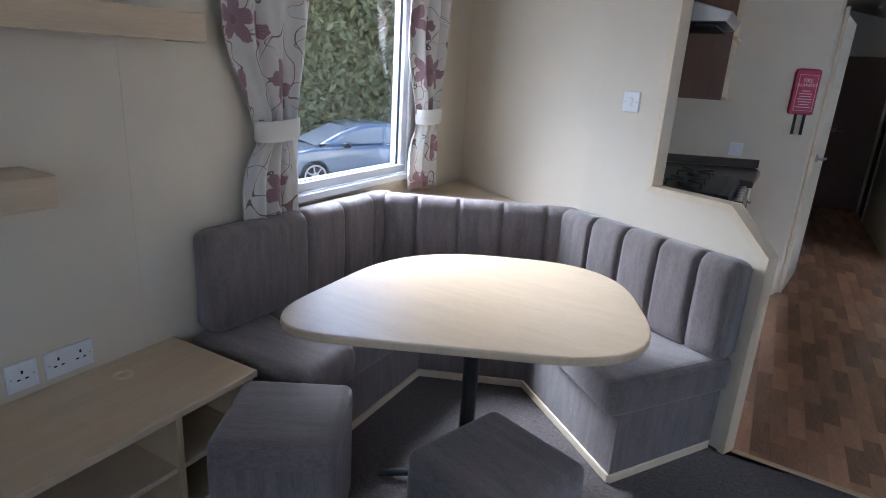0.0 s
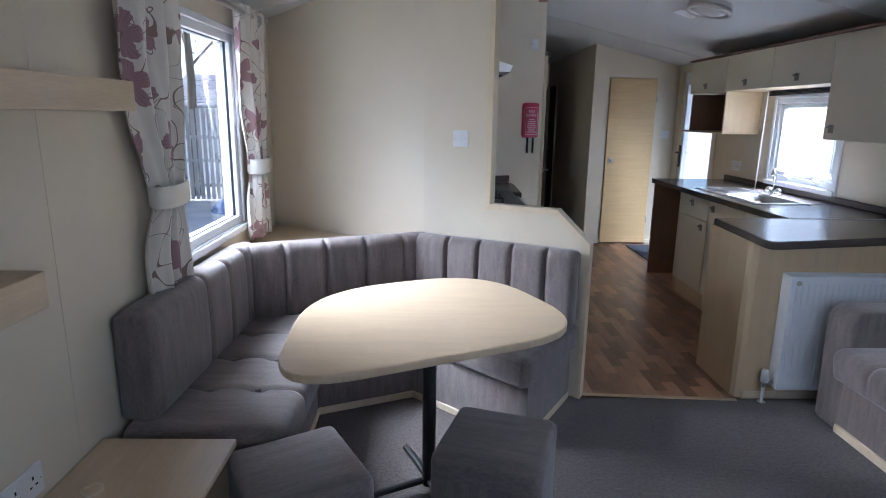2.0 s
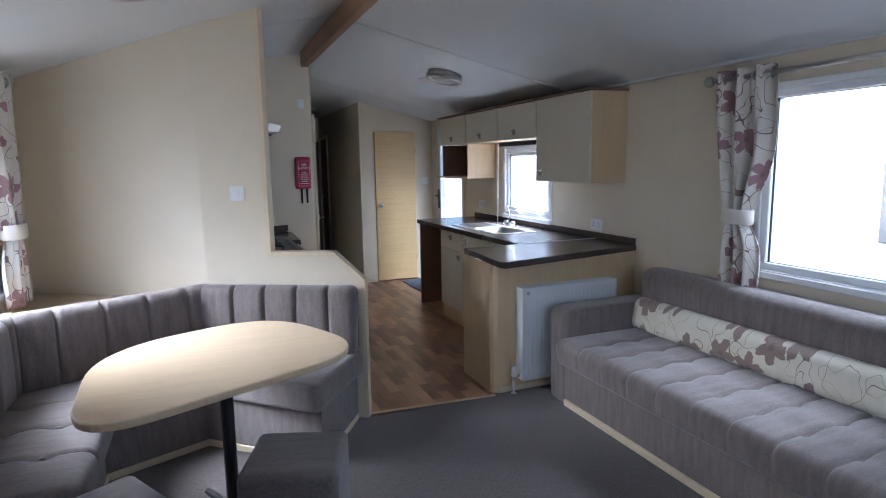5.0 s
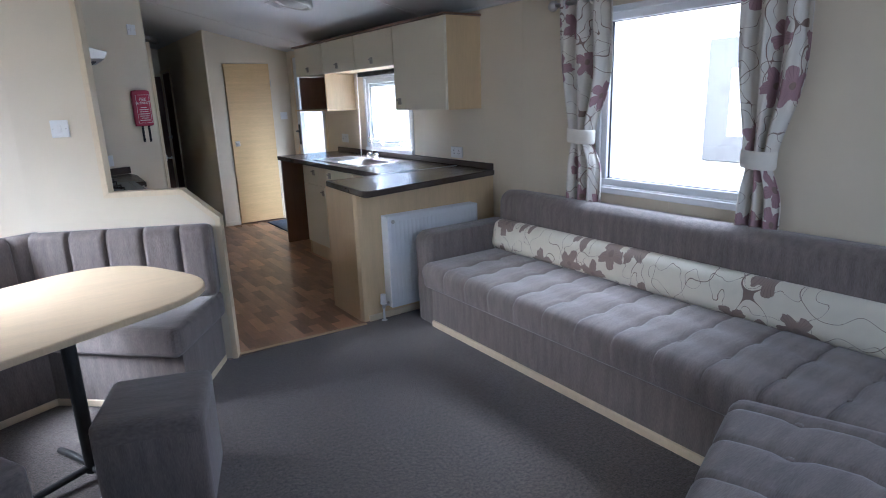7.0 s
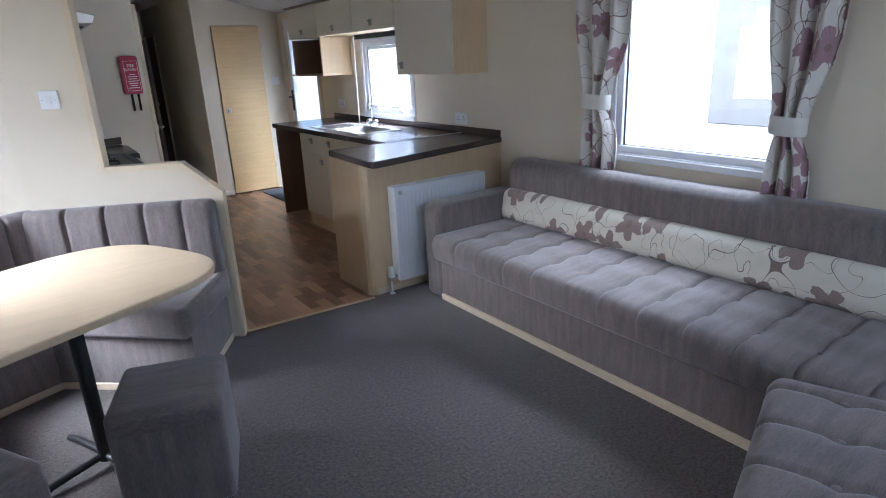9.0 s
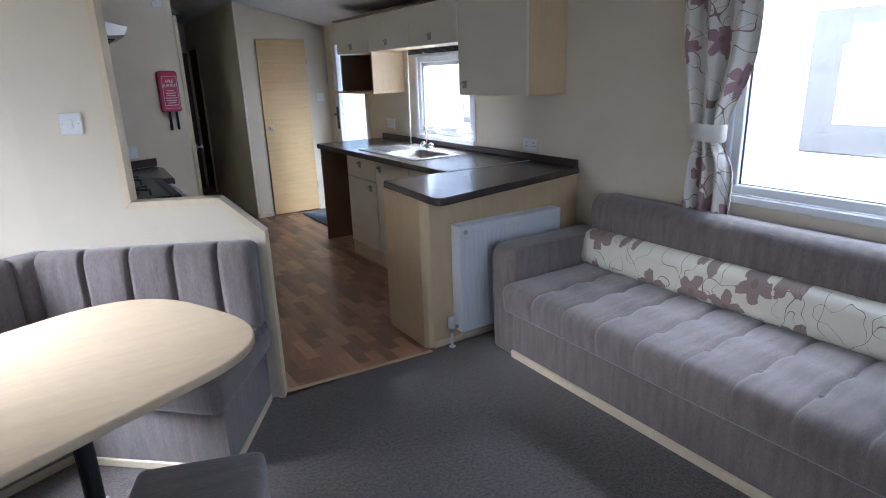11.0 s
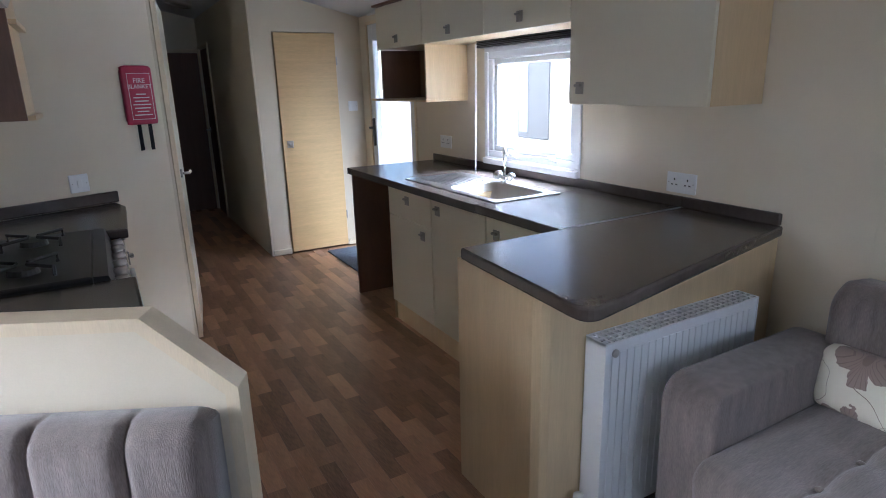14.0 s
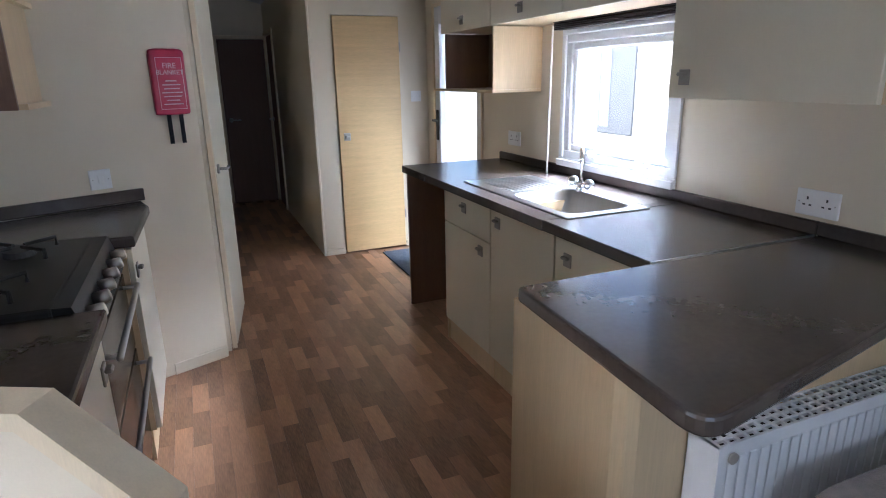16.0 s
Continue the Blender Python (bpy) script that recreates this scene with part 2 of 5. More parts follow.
def prism(pts, z0, z1, bevel=0.0, seg=2, bm=None):
    b = bmesh.new()
    low = [b.verts.new((x, y, z0)) for x, y in pts]
    high = [b.verts.new((x, y, z1)) for x, y in pts]
    b.faces.new(low[::-1])
    b.faces.new(high)
    n = len(pts)
    for i in range(n):
        b.faces.new((low[i], low[(i + 1) % n], high[(i + 1) % n], high[i]))
    bmesh.ops.recalc_face_normals(b, faces=b.faces[:])
    if bevel:
        bmesh.ops.bevel(b, geom=[e for e in b.edges if abs(e.verts[0].co.z - e.verts[1].co.z) < 1e-5], offset=bevel, segments=seg, profile=0.5, affect="EDGES")
    return join(bm, b)


def rounded(corners, radii, n=8):
    """An outline with its corners rounded off."""
    out = []
    k = len(corners)
    for i in range(k):
        p, a, c = Vector(corners[i]), Vector(corners[i - 1]), Vector(corners[(i + 1) % k])
        r = radii[i] if isinstance(radii, (list, tuple)) else radii
        da, dc = (a - p).normalized(), (c - p).normalized()
        if r <= 0:
            out.append(tuple(p))
            continue
        s, e = p + da * r, p + dc * r
        for j in range(n + 1):
            t = j / n
            out.append(tuple((1 - t) ** 2 * s + 2 * t * (1 - t) * p + t * t * e))
    return out


def rod(p0, p1, r, n=16, r1=None, bm=None):
    b = bmesh.new()
    d = Vector(p1) - Vector(p0)
    bmesh.ops.create_cone(b, cap_ends=True, segments=n, radius1=r, radius2=r if r1 is None else r1, depth=d.length)
    q = d.to_track_quat("Z", "Y").to_matrix().to_4x4()
    return join(bm, b, Matrix.Translation((Vector(p0) + Vector(p1)) / 2) @ q)


def tube(pts, r, n=10, bm=None):
    b = bmesh.new()
    rings = []
    P = [Vector(p) for p in pts]
    for i, p in enumerate(P):
        d = (P[min(i + 1, len(P) - 1)] - P[max(i - 1, 0)]).normalized()
        q = d.to_track_quat("Z", "Y").to_matrix()
        rings.append([b.verts.new(p + q @ Vector((math.cos(a) * r, math.sin(a) * r, 0))) for a in [2 * math.pi * k / n for k in range(n)]])
    for s, t in zip(rings, rings[1:]):
        for k in range(n):
            b.faces.new((s[k], s[(k + 1) % n], t[(k + 1) % n], t[k]))
    b.faces.new(rings[0][::-1])
    b.faces.new(rings[-1])
    bmesh.ops.recalc_face_normals(b, faces=b.faces[:])
    return join(bm, b)


def ball(c, r, bm=None, s=(1, 1, 1)):
    b = bmesh.new()
    bmesh.ops.create_uvsphere(b, u_segments=16, v_segments=10, radius=r)
    return join(bm, b, Matrix.Translation(c) @ Matrix.Diagonal((*s, 1)))


def ring(r_out, r_in, z0, z1, n=32, bm=None):
    b = bmesh.new()
    loops = []
    for r, z in ((r_out, z0), (r_out, z1), (r_in, z1), (r_in, z0)):
        loops.append([b.verts.new((r * math.cos(2 * math.pi * k / n), r * math.sin(2 * math.pi * k / n), z)) for k in range(n)])
    for i in range(4):
        a, c = loops[i], loops[(i + 1) % 4]
        for k in range(n):
            b.faces.new((a[k], a[(k + 1) % n], c[(k + 1) % n], c[k]))
    bmesh.ops.recalc_face_normals(b, faces=b.faces[:])
    return join(bm, b)


def cushion(L, H, T, seams=(), groove=0.012, r=0.05, taper=0.03, tufts=(), crown=0.0, bow=None):
    """A padded slab: length along x from 0 to L, height along y from 0 to H, thickness along z from 0 to T, with stitched seams across its face."""
    b = bmesh.new()
    us = sorted(set([0.0, 0.006, 0.02, 0.04, taper + 0.04, L - taper - 0.04, L - 0.04, L - 0.02, L - 0.006, L] + [s + d for s in seams for d in (-0.025, -0.012, -0.005, 0.0, 0.005, 0.012, 0.025)] + [L * k / 24 for k in range(1, 24)]))
    us = [u for u in us if 0 <= u <= L]
    prof = []
    for cx, cy, a0 in ((H - r, T - r, 0), (r, T - r, 90)):
        for k in range(6):
            a = radians(a0 + 18 * k)
            prof.append((cx + r * math.cos(a), cy + r * math.sin(a)))
        if a0 == 0:
            for k in range(1, 12):
                prof.append((H - r - (H - 2 * r) * k / 12, T))
    prof += [(0.012, 0.012), (0.02, 0.0), (H - 0.02, 0.0), (H - 0.012, 0.012)]
    rings = []
    for u in us:
        e = min(u, L - u)
        shrink = taper * (1 - math.sqrt(max(0.0, 1 - (1 - min(e / 0.045, 1)) ** 2)))
        g = sum(math.exp(-((u - s) / 0.010) ** 2) for s in seams) * groove
        row = []
        for y, z in prof:
            f = min(1, max(0, (z - 0.25 * T) / (0.5 * T)))
            zz = z - g * f - shrink * f
            yy = y + (H / 2 - y) * 2 * (shrink + g * 0.5 * f) / H if y > H * 0.5 else y + (H / 2 - y) * 2 * shrink / H * 0.4
            mid = (1 - (2 * y / H - 1) ** 2) * (1 - (2 * u / L - 1) ** 4)
            zz += crown * f * mid
            for tu, tv in tufts:
                zz -= 0.022 * f * math.exp(-(((u - tu) / 0.035) ** 2 + ((y - tv) / 0.035) ** 2))
            if bow:
                yy += bow(u) * (y / H)
            row.append(b.verts.new((u, yy, zz)))
        rings.append(row)
    n = len(prof)
    for s, t in zip(rings, rings[1:]):
        for k in range(n):
            b.faces.new((s[k], s[(k + 1) % n], t[(k + 1) % n], t[k]))
    b.faces.new(rings[0])
    b.faces.new(rings[-1][::-1])
    bmesh.ops.recalc_face_normals(b, faces=b.faces[:])
    return b


def smooth(ob, on=True):
    for p in ob.data.polygons:
        p.use_smooth = on
    return ob


def mesh_of(name, bm, mat):
    me = bpy.data.meshes.new(name)
    bm.to_mesh(me)
    bm.free()
    me.materials.append(M[mat])
    return me


def thing(name, m, label, category, group="", kind=""):
    ob = new(name)
    ob.empty_display_size = 0.1
    ob.matrix_world = m if isinstance(m, Matrix) else Matrix.Translation(m)
    return tagged(ob, label, category, group, kind)


def part(name, bm, mat, parent, label="", soft=False):
    ob = new(name, mesh_of(name, bm, mat))
    ob.parent = parent
    if soft:
        smooth(ob)
    return tagged(ob, label)


def single(name, bm, mat, label, category, kind="", soft=False, group=""):
    ob = new(name, mesh_of(name, bm, mat))
    if soft:
        smooth(ob)
    return tagged(ob, label, category, group, kind)


def lettering(text, size, m, parent, mat="ink", name="lettering"):
    cu = bpy.data.curves.new("text", "FONT")
    cu.body, cu.size, cu.align_x, cu.extrude = text, size, "CENTER", 0.0004
    tmp = bpy.data.objects.new("text", cu)
    me = bpy.data.meshes.new_from_object(tmp)
    bpy.data.objects.remove(tmp)
    me.transform(m)
    me.materials.clear()
    me.materials.append(M[mat])
    ob = new(name, me)
    ob.parent = parent
    return ob


def wall_with_holes(u0, u1, z0, z1, holes):
    """Rectangles (u0, z0, u1, z1) that make up a wall round its holes."""
    out, cuts = [], sorted({u0, u1, *[h[0] for h in holes], *[h[2] for h in holes]})
    for a, c in zip(cuts, cuts[1:]):
        z = z0
        for h in sorted((h for h in holes if h[0] <= a and h[2] >= c), key=lambda h: h[1]):
            if h[1] > z:
                out.append((a, z, c, h[1]))
            z = h[3]
        if z < z1:
            out.append((a, z, c, z1))
    return out


# ---- the shell of the caravan ----
XL, XR, RIDGE, EAVES, PEAK = -1.25, 2.535, 0.63, 2.01, 2.46
Y0, Y1 = -1.35, 9.1


def roof_z(x):
    return EAVES + (PEAK - EAVES) * (1 - abs(x - RIDGE) / (XR - RIDGE))


LWIN = (1.92, 0.85, 2.82, 1.85)
RWIN = (0.50, 0.88, 1.47, 1.84)
KWIN = (3.52, 0.975, 4.34, 1.62)
EDOOR = (5.32, 0.0, 6.16, 1.93)
FWIN = (-0.4, 0.85, 2.0, 1.85)
bm = None
for a, z0, c, z1 in wall_with_holes(Y0, Y1, -0.3, EAVES + 0.02, [LWIN]):
    bm = box(XL - 0.1, a, z0, XL, c, z1, bm=bm)
single("wall_left", bm, "wall", "cream textured wallboard wall with a window", "wall", "structure")
bm = None
for a, z0, c, z1 in wall_with_holes(Y0, Y1, -0.3, EAVES + 0.02, [RWIN, KWIN, EDOOR]):
    bm = box(XR, a, z0, XR + 0.1, c, z1, bm=bm)
single("wall_right", bm, "wall", "cream textured wallboard wall with windows and a door", "wall", "structure")
bm = None
for a, z0, c, z1 in wall_with_holes(XL - 0.1, XR + 0.1, -0.3, 2.44, [FWIN]):
    bm = box(a, Y0 - 0.1, z0, c, Y0, z1, bm=bm)
single("wall_front", bm, "wall", "cream wallboard end wall with a wide window", "wall", "structure")
single("wall_rear", box(XL - 0.1, Y1, -0.3, XR + 0.1, Y1 + 0.1, 2.44), "wall", "cream wallboard end wall of the corridor", "wall", "structure")

for nm, xa, xb in (("ceiling_left", XL - 0.1, RIDGE), ("ceiling_right", RIDGE, XR + 0.1)):
    bm = bmesh.new()
    za, zb = roof_z(xa), roof_z(xb)
    vs = [bm.verts.new(p) for y in (Y0 - 0.1, Y1 + 0.1) for p in ((xa, y, za), (xb, y, zb), (xb, y, zb + 0.08), (xa, y, za + 0.08))]
    for f in ((0, 1, 2, 3), (7, 6, 5, 4), (0, 4, 5, 1), (1, 5, 6, 2), (2, 6, 7, 3), (3, 7, 4, 0)):
        bm.faces.new([vs[i] for i in f])
    bmesh.ops.recalc_face_normals(bm, faces=bm.faces[:])
    single(nm, bm, "ceiling", "white painted ceiling board sloping up to the ridge", "ceiling", "structure")
# thin cover strips over the ceiling joints
for y in (0.75, 3.2, 5.6):
    for s in (-1, 1):
        bm = bmesh.new()
        xe = XL if s < 0 else XR
        for dy in (-0.008, 0.008):
            for x, z in ((RIDGE + s * 0.03, roof_z(RIDGE + s * 0.03) - 0.004), (xe, roof_z(xe) - 0.004), (xe, roof_z(xe) + 0.01), (RIDGE + s * 0.03, roof_z(RIDGE + s * 0.03) + 0.01)):
                bm.verts.new((x, y + dy, z))
        bm.verts.ensure_lookup_table()
        for f in ((0, 1, 2, 3), (7, 6, 5, 4), (0, 4, 5, 1), (1, 5, 6, 2), (2, 6, 7, 3), (3, 7, 4, 0)):
            bm.faces.new([bm.verts[i] for i in f])
        bmesh.ops.recalc_face_normals(bm, faces=bm.faces[:])
        single("trim", bm, "ceiling", "white ceiling joint strip", "trim", "structure")


def gable(name, p, q, thick, z0=0.0, holes=(), top=None, label="cream textured wallboard partition", over=0.0):
    """A partition from p to q (its face), thick to its left, up to the sloping ceiling."""
    p, q = Vector(p), Vector(q)
    d = (q - p).normalized()
    nrm = Vector((-d.y, d.x)) * thick
    L = (q - p).length
    cuts = sorted({0.0, L, *[h[0] for h in holes], *[h[2] for h in holes]} | ({(RIDGE - p.x) / d.x} if abs(d.x) > 1e-6 and 0 < (RIDGE - p.x) / d.x < L else set()))
    bm = bmesh.new()
    for a, c in zip(cuts, cuts[1:]):
        spans, z = [], z0
        for h in sorted((h for h in holes if h[0] <= a + 1e-6 and h[2] >= c - 1e-6), key=lambda h: h[1]):
            if h[1] > z:
                spans.append((z, h[1]))
            z = h[3]
        spans.append((z, None))
        for s0, s1 in spans:
            vs = []
            for off in (Vector((0, 0)), nrm):
                for u in (a, c):
                    g = p + d * u + off
                    t = (roof_z(g.x) + 0.02 if top is None else top) if s1 is None else s1
                    vs += [bm.verts.new((g.x, g.y, s0)), bm.verts.new((g.x, g.y, t))]
            for f in ((0, 2, 3, 1), (4, 5, 7, 6), (0, 1, 5, 4), (2, 6, 7, 3), (1, 3, 7, 5), (0, 4, 6, 2)):
                bm.faces.new([vs[i] for i in f])
    bmesh.ops.recalc_face_normals(bm, faces=bm.faces[:])
    return single(name, bm, "wall", label, "wall", "structure")


# the angled partition behind the dinette: full-height column, then a low wall with a cut corner
KINK, END = Vector((-0.245, 2.85)), Vector((0.587, 2.425))
DIAG = (END - KINK).normalized()
DIAGN = Vector((-DIAG.y, DIAG.x))
LD = (END - KINK).length
S_COL, S_CUT = 0.372, 0.752
gable("wall_dinette_back", (XL, 3.5), KINK, 0.05)


def diag_prism(outline, w0, w1, mat, name, label, cat="wall", kind="structure", bevel=0.0):
    """An upright shape in the partition's plane: outline of (along, up), from w0 to w1 behind its face."""
    b = prism(outline, w0, w1, bevel)
    m = Matrix(((DIAG.x, 0, DIAGN.x, KINK.x), (DIAG.y, 0, DIAGN.y, KINK.y), (0, 1, 0, 0), (0, 0, 0, 1)))
    moved(b, m)
    bmesh.ops.recalc_face_normals(b, faces=b.faces[:])
    return single(name, b, mat, label, cat, kind)


zc0, zc1 = roof_z(KINK.x), roof_z((KINK + DIAG * S_COL).x)
diag_prism([(0, 0), (LD - 0.02, 0), (LD - 0.02, 0.815), (S_CUT, 0.965), (S_COL, 0.965), (S_COL, zc1 + 0.02), (0, zc0 + 0.02)], 0.0, 0.05, "wall", "wall_divider", "cream partition with a low cut-cornered half wall beside the dinette")
def strip(a, c, t=0.028):
    a, c = Vector(a), Vector(c)
    d = (c - a).normalized()
    n = Vector((-d.y, d.x)) * t
    return [tuple(a), tuple(c), tuple(c + n), tuple(a + n)]


M["paletrim"] = material("pale_wood_edging", (0.72, 0.60, 0.42), 0.45, var=0.07, scale=5, grain=50, stretch=(6, 6, 1), bump=0.04)
diag_prism([(S_COL, 0.967), (S_COL + 0.028, 0.995), (S_COL + 0.028, zc1 + 0.01), (S_COL, zc1)], -0.01, 0.06, "paletrim", "trim", "pale wood edging on the column", "trim")
diag_prism([(S_COL, 0.965), (S_CUT, 0.965), (S_CUT + 0.012, 0.993), (S_COL + 0.028, 0.993)], -0.01, 0.06, "paletrim", "trim", "pale wood capping on the half wall", "trim")
diag_prism([(S_CUT, 0.965), (LD - 0.02, 0.815), (LD + 0.008, 0.83), (S_CUT + 0.012, 0.993)], -0.01, 0.06, "paletrim", "trim", "pale wood capping on the sloping half wall", "trim")
diag_prism([(LD - 0.02, 0.0), (LD + 0.008, 0.0), (LD + 0.008, 0.83), (LD - 0.02, 0.815)], -0.01, 0.06, "paletrim", "trim", "pale wood edging on the half wall's end", "trim")

# kitchen recess and corridor partitions
BL0, BL1 = Vector((-0.245, 4.32)), Vector((0.725, 4.73))
gable("wall_cooker_back", (-0.245, 4.32), (-0.245, 2.91), -0.05)
gable("wall_cooker_end", BL0, BL1, 0.06)
gable("wall_corridor_left", (0.745, 4.78), (0.93, Y1), 0.06, holes=[(0.06, 0.0, 0.72, 1.92), (2.7, 0.0, 3.4, 1.92)])
gable("wall_corridor_right", (1.585, Y1), (1.585, 6.385), 0.06, holes=[(0.16, 0.0, 0.8, 1.9)])
gable("wall_cupboard", (XR, 6.335), (1.585, 6.335), -0.06, holes=[(0.237, 0.0, 0.772, 1.88)])
gable("wall_rear_door_side", (0.93, 9.0), (1.585, 9.0), 0.06, holes=[(0.13, 0.0, 0.64, 1.86)])
single("wall_shower_side", box(-0.33, 4.7, 0, -0.27, Y1, 2.2), "wall", "cream wallboard wall behind the corridor", "wall", "structure")
single("wall_cupboard_back", box(1.66, 6.9, 0, XR, 6.96, 2.0), "wall", "cream wallboard back of the cupboard", "wall", "structure")

# floors
single("floor_carpet", prism([(XL, Y0), (XR, Y0), (XR, 2.46), (1.42, 2.44), (0.62, 2.46), (KINK.x, KINK.y), (XL, 3.5)], -0.05, 0.0), "carpet", "dark grey flecked carpet on the lounge floor", "carpet", "structure")
kitchen_floor = single("floor_kitchen", box(-0.3, 2.41, -0.06, XR, Y1, -0.008), "subfloor", "wood-effect plank vinyl on the kitchen and corridor floor", "floor", "structure")
bm = moved(box(0, -0.014, 0, 0.81, 0.014, 0.006, 0.003), Matrix.Translation((0.615, 2.462, 0)) @ Matrix.Rotation(math.atan2(-0.05, 0.8), 4, "Z"))
single("trim", bm, "trim", "pale threshold strip between carpet and vinyl", "trim", "structure")
single("floor_base", box(XL - 0.1, Y0 - 0.1, -0.3, XR + 0.1, Y1 + 0.1, -0.062), "subfloor", "underside of the caravan floor", "floor", "structure")

# joint strips on the walls and skirtings
for x, y in ((XL, 1.2), (XR, 2.14), (XR, 0.0), (XR, 1.0), (XL, 0.2)):
    zt = 0.86 if y == 1.0 else EAVES
    z0 = 0.0
    s = 0.0012 if x < 0 else -0.0012
    single("trim", box(min(x, x + s), y - 0.008, z0, max(x, x + s), y + 0.008, zt), "wall", "cream wallboard joint strip", "trim", "structure")
for x in (XL + 0.012, XR - 0.012):
    single("trim", box(x - 0.012, Y0, EAVES - 0.012, x + 0.012, 6.1, EAVES + 0.01, 0.004), "ceiling", "white coving along the eaves", "trim", "structure")
bm = moved(box(0.0, -0.008, 0.0, 0.28, 0.0, 0.06, 0.002), Matrix.Translation((0.465, 4.617, 0)) @ Matrix.Rotation(math.atan2(0.41, 0.97), 4, "Z"))
single("baseboard", bm, "wall", "cream skirting on the kitchen end wall", "baseboard", "structure")
single("baseboard", box(1.60, 6.323, 0, 1.762, 6.335, 0.05, 0.002), "wall", "cream skirting beside the cupboard door", "baseboard", "structure")
single("baseboard", box(2.30, 6.323, 0, 2.53, 6.335, 0.05, 0.002), "wall", "cream skirting beside the cupboard door", "baseboard", "structure")
single("trim", box(1.577, 6.326, 0, 1.597, 6.345, 2.2, 0.004), "wall", "cream edge bead on the corridor corner", "trim", "structure")
beam = single("ridge_beam", box(RIDGE + 0.002, Y0, PEAK - 0.13, RIDGE + 0.062, 4.55, PEAK + 0.02, 0.004), "beam", "brown wooden beam along the ridge of the ceiling", "beam", "structure")


# ---- windows ----
def window(name, x, y0, y1, z0, z1, side, opener=False, label="white plastic window with clear double glazing"):
    """side: +1 for the wall at high x, -1 for the wall at low x; the frame sits in the wall's thickness."""
    w = thing(name, (x, (y0 + y1) / 2, z0), label, "window", kind="structure")
    hw, h = (y1 - y0) / 2, z1 - z0
    f = None
    for a in ((-hw, 0, hw, 0.05), (-hw, h - 0.05, hw, h), (-hw, 0.05, -hw + 0.05, h - 0.05), (hw - 0.05, 0.05, hw, h - 0.05)):
        f = box(0.0 * side, a[0], a[1], 0.075 * side, a[2], a[3], 0.004, bm=f)
    part("window_frame", f, "upvc", w)
    s = None
    for a in ((-hw - 0.022, -0.03, hw + 0.022, 0.012), (-hw - 0.022, h - 0.01, hw + 0.022, h + 0.025), (-hw - 0.022, 0.012, -hw + 0.012, h - 0.01), (hw - 0.012, 0.012, hw + 0.022, h - 0.01)):
        s = box(-0.014 * side, a[0], a[1], -0.001 * side, a[2], a[3], 0.004, bm=s)
    part("architrave", s, "upvc", w)
    part("window_sill", box(-0.03 * side, -hw - 0.02, -0.032, -0.0145 * side, hw + 0.02, 0.004, 0.004), "upvc", w)
    inset = 0.05
    if opener:
        inset = 0.085
        c = None
        for a in ((-hw + 0.05, 0.05, hw - 0.05, 0.085), (-hw + 0.05, h - 0.085, hw - 0.05, h - 0.05), (-hw + 0.05, 0.085, -hw + 0.085, h - 0.085), (hw - 0.085, 0.085, hw - 0.05, h - 0.085)):
            c = box(0.012 * side, a[0], a[1], 0.06 * side, a[2], a[3], 0.006, bm=c)
        cas = part("casement", c, "upvc", w)
        for yy in (-hw * 0.5, hw * 0.38):
            hd = box(-0.02 * side, yy - 0.02, 0.035, 0.012 * side, yy + 0.02, 0.065, 0.005)
            hd = tube([(-0.02 * side, yy, 0.055), (-0.035 * side, yy - 0.03, 0.05), (-0.035 * side, yy - 0.085, 0.042)], 0.008, bm=hd)
            part("handle", hd, "upvc", cas, "white plastic catch")
    else:
        g = None
        for a in ((-hw + 0.046, 0.046, hw - 0.046, 0.052), (-hw + 0.046, h - 0.052, hw - 0.046, h - 0.046), (-hw + 0.046, 0.05, -hw + 0.052, h - 0.05), (hw - 0.052, 0.05, hw - 0.046, h - 0.05)):
            g = box(0.02 * side, a[0], a[1], 0.035 * side, a[2], a[3], bm=g)
        part("gasket", g, "rubber", w, "black rubber gasket")
    p = part("pane", box(0.032 * side, -hw + inset - 0.005, inset - 0.005, 0.038 * side, hw - inset + 0.005, h - inset + 0.005), "glass", w)
    p.visible_shadow = False
    return w


window("window_1", XL, LWIN[0], LWIN[2], LWIN[1], LWIN[3], -1)
window("window_2", XR, RWIN[0], RWIN[2], RWIN[1], RWIN[3], 1)
window("window_3", XR, KWIN[0], KWIN[2], KWIN[1], KWIN[3], 1, True, "white plastic kitchen window with an opening casement")
w = thing("window_4", (0.8, Y0, FWIN[1]), "wide white plastic window in the end wall", "window", kind="structure")
f = None
for a in ((-1.2, 0, 1.2, 0.05), (-1.2, 0.95, 1.2, 1.0), (-1.2, 0.05, -1.15, 0.95), (1.15, 0.05, 1.2, 0.95), (-0.03, 0.05, 0.03, 0.95)):
    f = box(a[0], -0.075, a[1], a[2], 0.0, a[3], 0.004, bm=f)
part("window_frame", f, "upvc", w)
for xa in (-1.15, 0.03):
    part("pane", box(xa, -0.04, 0.05, xa + 1.12, -0.034, 0.95), "glass", w).visible_shadow = False

# roller blind rolled up over the kitchen window
bl = thing("roller_blind", (XR - 0.04, 3.93, 1.655), "black rolled-up blind over the kitchen window", "blind")
b = None
for k in range(6):
    b = box(-0.028 + 0.004 * (k % 2), -0.44, -0.022 + k * 0.009, 0.026, 0.44, -0.015 + k * 0.009, 0.002, bm=b)
part("slats", b, "black", bl)
part("headrail", box(-0.03, -0.45, 0.034, 0.03, 0.45, 0.062, 0.004), "iron", bl, "black steel headrail")
part("wand", rod((-0.035, 0.43, 0.0), (-0.035, 0.445, -0.78), 0.005), "white", bl, "white plastic wand")


